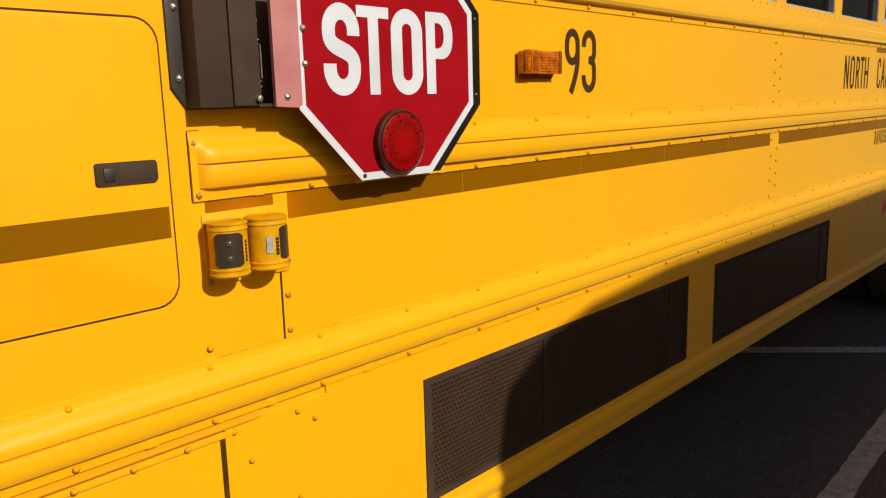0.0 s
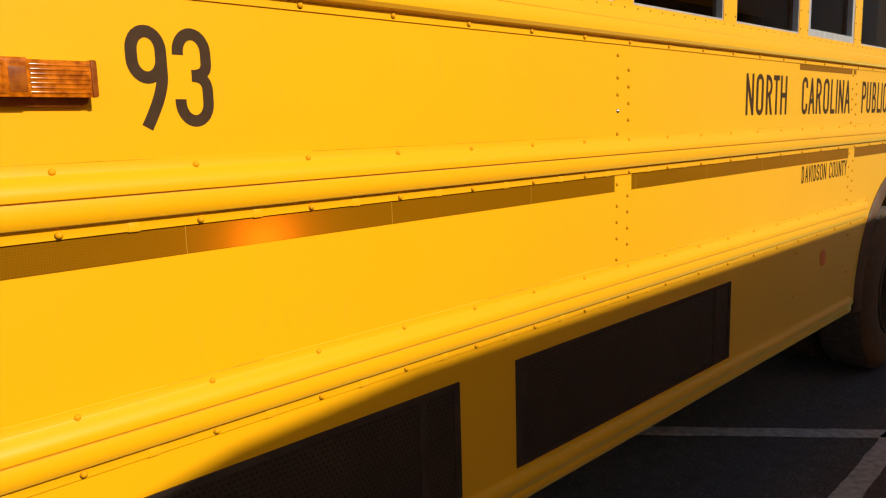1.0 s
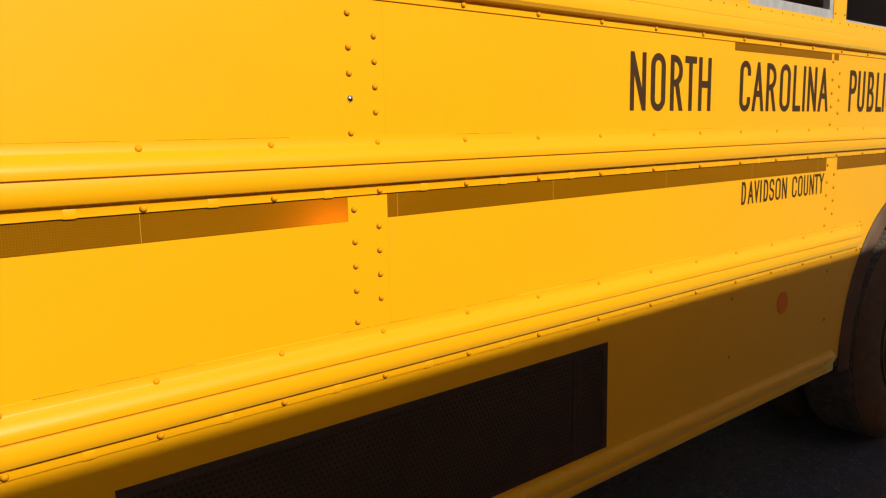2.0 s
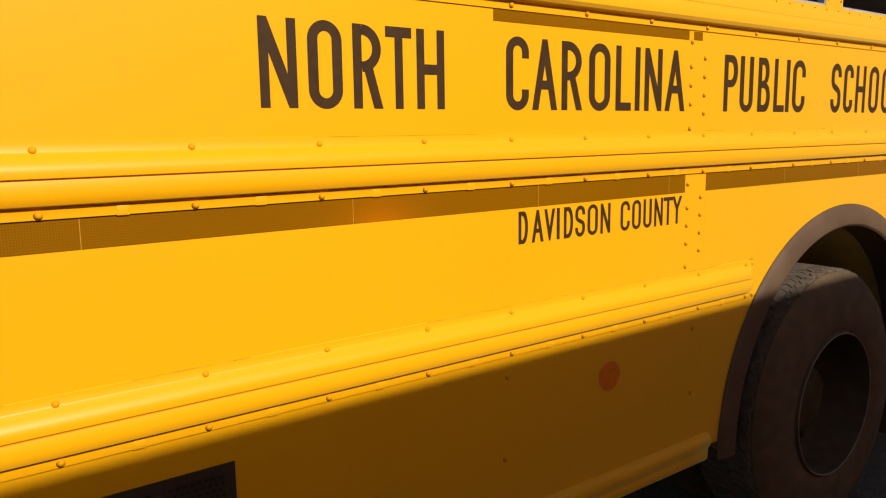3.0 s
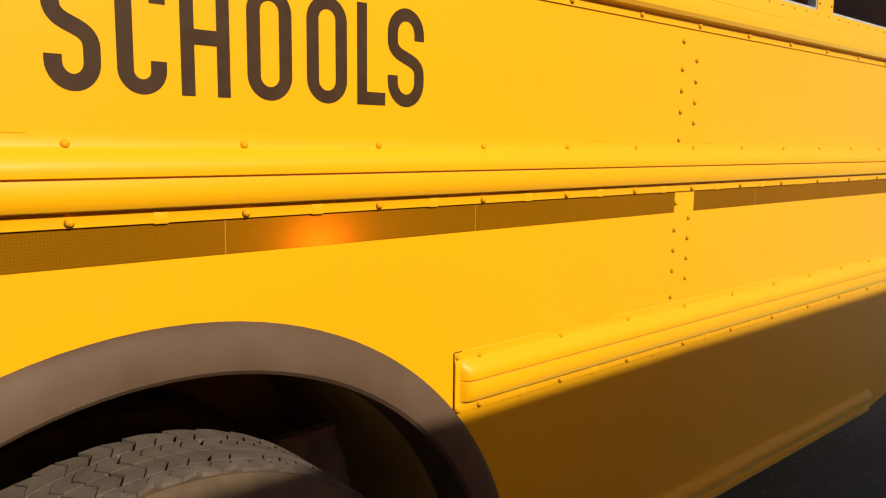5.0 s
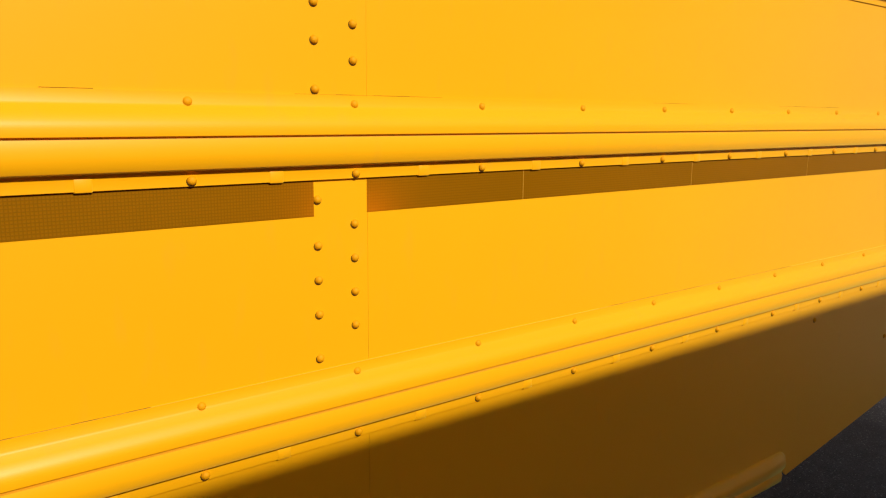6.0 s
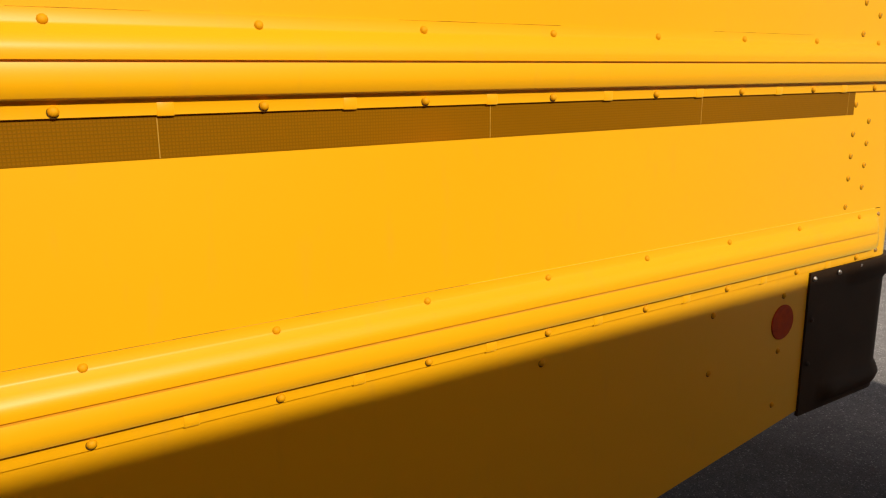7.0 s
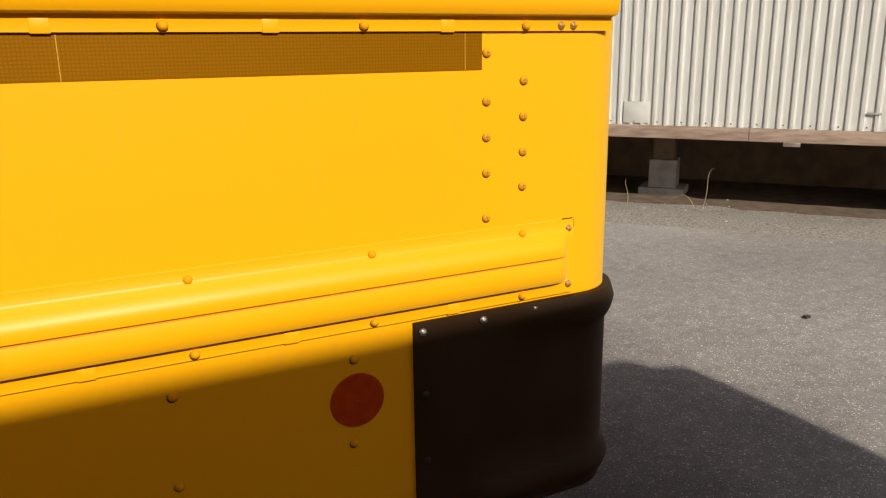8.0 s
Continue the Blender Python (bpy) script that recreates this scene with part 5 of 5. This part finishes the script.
def crawl_soil():
    """Brown soil under the building, darker than the gravel to stand in for shade."""
    bm = bmesh.new()
    nx, ny = 90, 8
    grid = [[bm.verts.new((-9 + 18 * i / nx, -0.02 + 3.02 * j / ny, 0.012 + 0.010 * noise.noise((i * 0.7, j * 0.9, 3)))) for j in range(ny + 1)] for i in range(nx + 1)]
    for i in range(nx):
        for j in range(ny):
            bm.faces.new((grid[i][j], grid[i + 1][j], grid[i + 1][j + 1], grid[i][j + 1]))
    ob = part("crawlspace_soil", bm, SHADE_SOIL)
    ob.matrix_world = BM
    return tagged(ob, "brown soil under the raised building, darkened to stand in for shade", "soil", kind="stuff")


crawl_soil()


def pebbles():
    rnd = random.Random(11)
    verts, faces = [], []
    for _ in range(420):
        x, y = rnd.uniform(-4, 3), -0.22 + rnd.gauss(0, 0.17)
        s = rnd.uniform(0.003, 0.010)
        z = 0.006 if y < -0.6 else 0.03
        b = len(verts)
        for dx, dy, dz in ((-1, 0, 0), (0.2, -1, 0), (1, 0.1, 0), (0, 0.9, 0), (0, 0, 0.8)):
            verts.append((x + dx * s * rnd.uniform(0.7, 1.2), y + dy * s * rnd.uniform(0.7, 1.2), z + dz * s - 0.003))
        for f in ((0, 1, 4), (1, 2, 4), (2, 3, 4), (3, 0, 4)):
            faces.append(tuple(b + k for k in f))
    me = bpy.data.meshes.new("pebbles")
    me.from_pydata(verts, [], faces)
    me.materials.append(PEBBLE)
    ob = new("pebbles", me)
    ob.matrix_world = BM
    return tagged(ob, "scattered pale pebbles on the gravel", "pebbles", kind="stuff")


pebbles()


def stalk(x, y, height, lean, droop, label):
    cu = bpy.data.curves.new("dry_stalk", "CURVE")
    cu.dimensions, cu.bevel_depth, cu.bevel_resolution = "3D", 0.0023, 2
    sp = cu.splines.new("POLY")
    n = 12
    sp.points.add(n)
    for i in range(n + 1):
        s = i / n
        sp.points[i].co = (x + lean * s + 0.01 * math.sin(7 * s), y, height * math.sin(min(1.0, s * (1 + droop)) * math.pi / 2) - height * droop * max(0.0, s - 0.6), 1)
        sp.points[i].radius = 1.2 - 0.8 * s
    tmp = new("stalk_tmp", cu)
    bpy.context.view_layer.update()
    me = bpy.data.meshes.new_from_object(tmp.evaluated_get(bpy.context.evaluated_depsgraph_get()))
    bpy.data.objects.remove(tmp)
    me.materials.clear()
    me.materials.append(STALK)
    ob = new("dry_stalk", me)
    ob.matrix_world = BM
    return tagged(ob, label, "grass stalk", group="dry stalks")


stalk(-0.61, -0.02, 0.36, 0.07, 0.0, "thin upright dry grass stalk in front of the crawl space")
stalk(-0.66, -0.02, 0.13, -0.20, 0.9, "bent dry grass stalk in front of the crawl space")
stalk(-1.22, 0.02, 0.22, -0.02, 0.0, "short dry grass stalk in front of the crawl space")

# a dark scrap on the asphalt
scrap = bmesh.new()
add_box(scrap, 9.27, 9.305, 1.48, 1.505, 0.0, 0.014, 0.004)
add_box(scrap, 9.262, 9.278, 1.494, 1.500, 0.0, 0.006, 0.002)
tagged(part("debris_scrap", scrap, BLACK), "small dark scrap lying on the asphalt", "debris")

# ---- rivets and screws, one by one ----
def rivet(x, y, z, owner, mesh=None):
    o = fasten("rivet", mesh or RIVET, x, y, z, None)
    o.rotation_euler = (0, 0, 0)
    o.parent, o.matrix_parent_inverse = owner, owner.matrix_world.inverted()
    return o


for k in range(-10, 29):
    x = k * PITCH
    rivet(x, -0.0030, 1.4505, rail_up)
    rivet(x, -0.0062, 1.3545, rail_up)
    rivet(x, -0.0042, 1.7365, rail_sill)
for k in range(-12, 29):
    x = k * PITCH
    if 2.40 < x < 3.50:
        continue
    owner = rail_low if x < 3 else rail_low_rear
    rivet(x, -0.0030, 1.0615, owner)
    rivet(x, -0.0062, 0.9670, owner)


def owner_panel(kind, x):
    return PANELS[0] if kind is None else min((p for p in PANELS if p.name.startswith(kind)), key=lambda p: abs(sum(c[0] for c in p.bound_box) / 8 - x))


for s in SEAMS:
    for z in (1.697, 1.633, 1.584, 1.535, 1.470):
        bare = RIVET_BARE if s == 0.0 and z == 1.535 else SCREW_HEAD if s > 6 else None
        rivet(s - 0.0605, -0.001, z, owner_panel("upper_panel", s), bare)
    for z in (1.6575, 1.6085, 1.5595, 1.5105):
        rivet(s, -0.001, z, owner_panel("upper_panel", s), SCREW_HEAD if s > 6 else None)
    low = owner_panel("wheel_arch_panel" if s == 2.133 else "lower_panel", s)
    for z in (1.320, 1.2555, 1.2065, 1.1565, 1.092):
        rivet(s - 0.060, -0.001, z, low, SCREW_HEAD if s > 6 else None)
    for z in (1.282, 1.2325, 1.1825, 1.1325):
        rivet(s, -0.001, z, low, SCREW_HEAD if s > 6 else None)
for x, z in ((6.369, 0.917), (6.364, 0.792), (6.359, 0.666), (6.131, 0.915), (6.128, 0.792), (5.68, 0.913), (1.413, 0.911), (1.406, 0.715), (2.116, 0.719), (2.117, 0.910)):
    rivet(x, -0.001, z, owner_panel("skirt_panel", x))
for x, z in ((-2.439, 1.323), (-2.434, 1.157), (-2.434, 1.090)):
    rivet(x, -0.001, z, owner_panel("lower_panel", -1.5), SCREW_HEAD)
rivet(-2.602, -0.0024, 1.095, owner_panel("lower_panel", -3.5))
for x, z in ((-2.431, 0.927), (-2.391, 0.901), (-2.538, 0.866), (-2.571, 0.932), (-2.436, 0.754)):
    rivet(x, -0.0022, z, hatch)
for x in (-2.662, -2.756, -2.85):
    rivet(x, -0.0045, 0.932, hatch)
for x, y, z, owner in ((-2.604, -0.003, 1.442, rail_up), (-2.602, -0.0062, 1.357, rail_up), (6.694, -0.0062, 1.3545, rail_up), (6.715, -0.0062, 1.3545, rail_up), (6.694, -0.003, 1.4505, rail_up), (6.715, -0.003, 1.4505, rail_up),
                       (6.719, -0.003, 1.0600, rail_low_rear), (6.719, -0.0062, 0.9735, rail_low_rear), (2.405, -0.003, 1.062, rail_low), (2.405, -0.0062, 0.9680, rail_low), (3.499, -0.003, 1.0665, rail_low_rear), (3.499, -0.0062, 0.9665, rail_low_rear)):
    rivet(x, y, z, owner, SCREW_PAINTED if x < -2.5 or x > 6.5 else None)
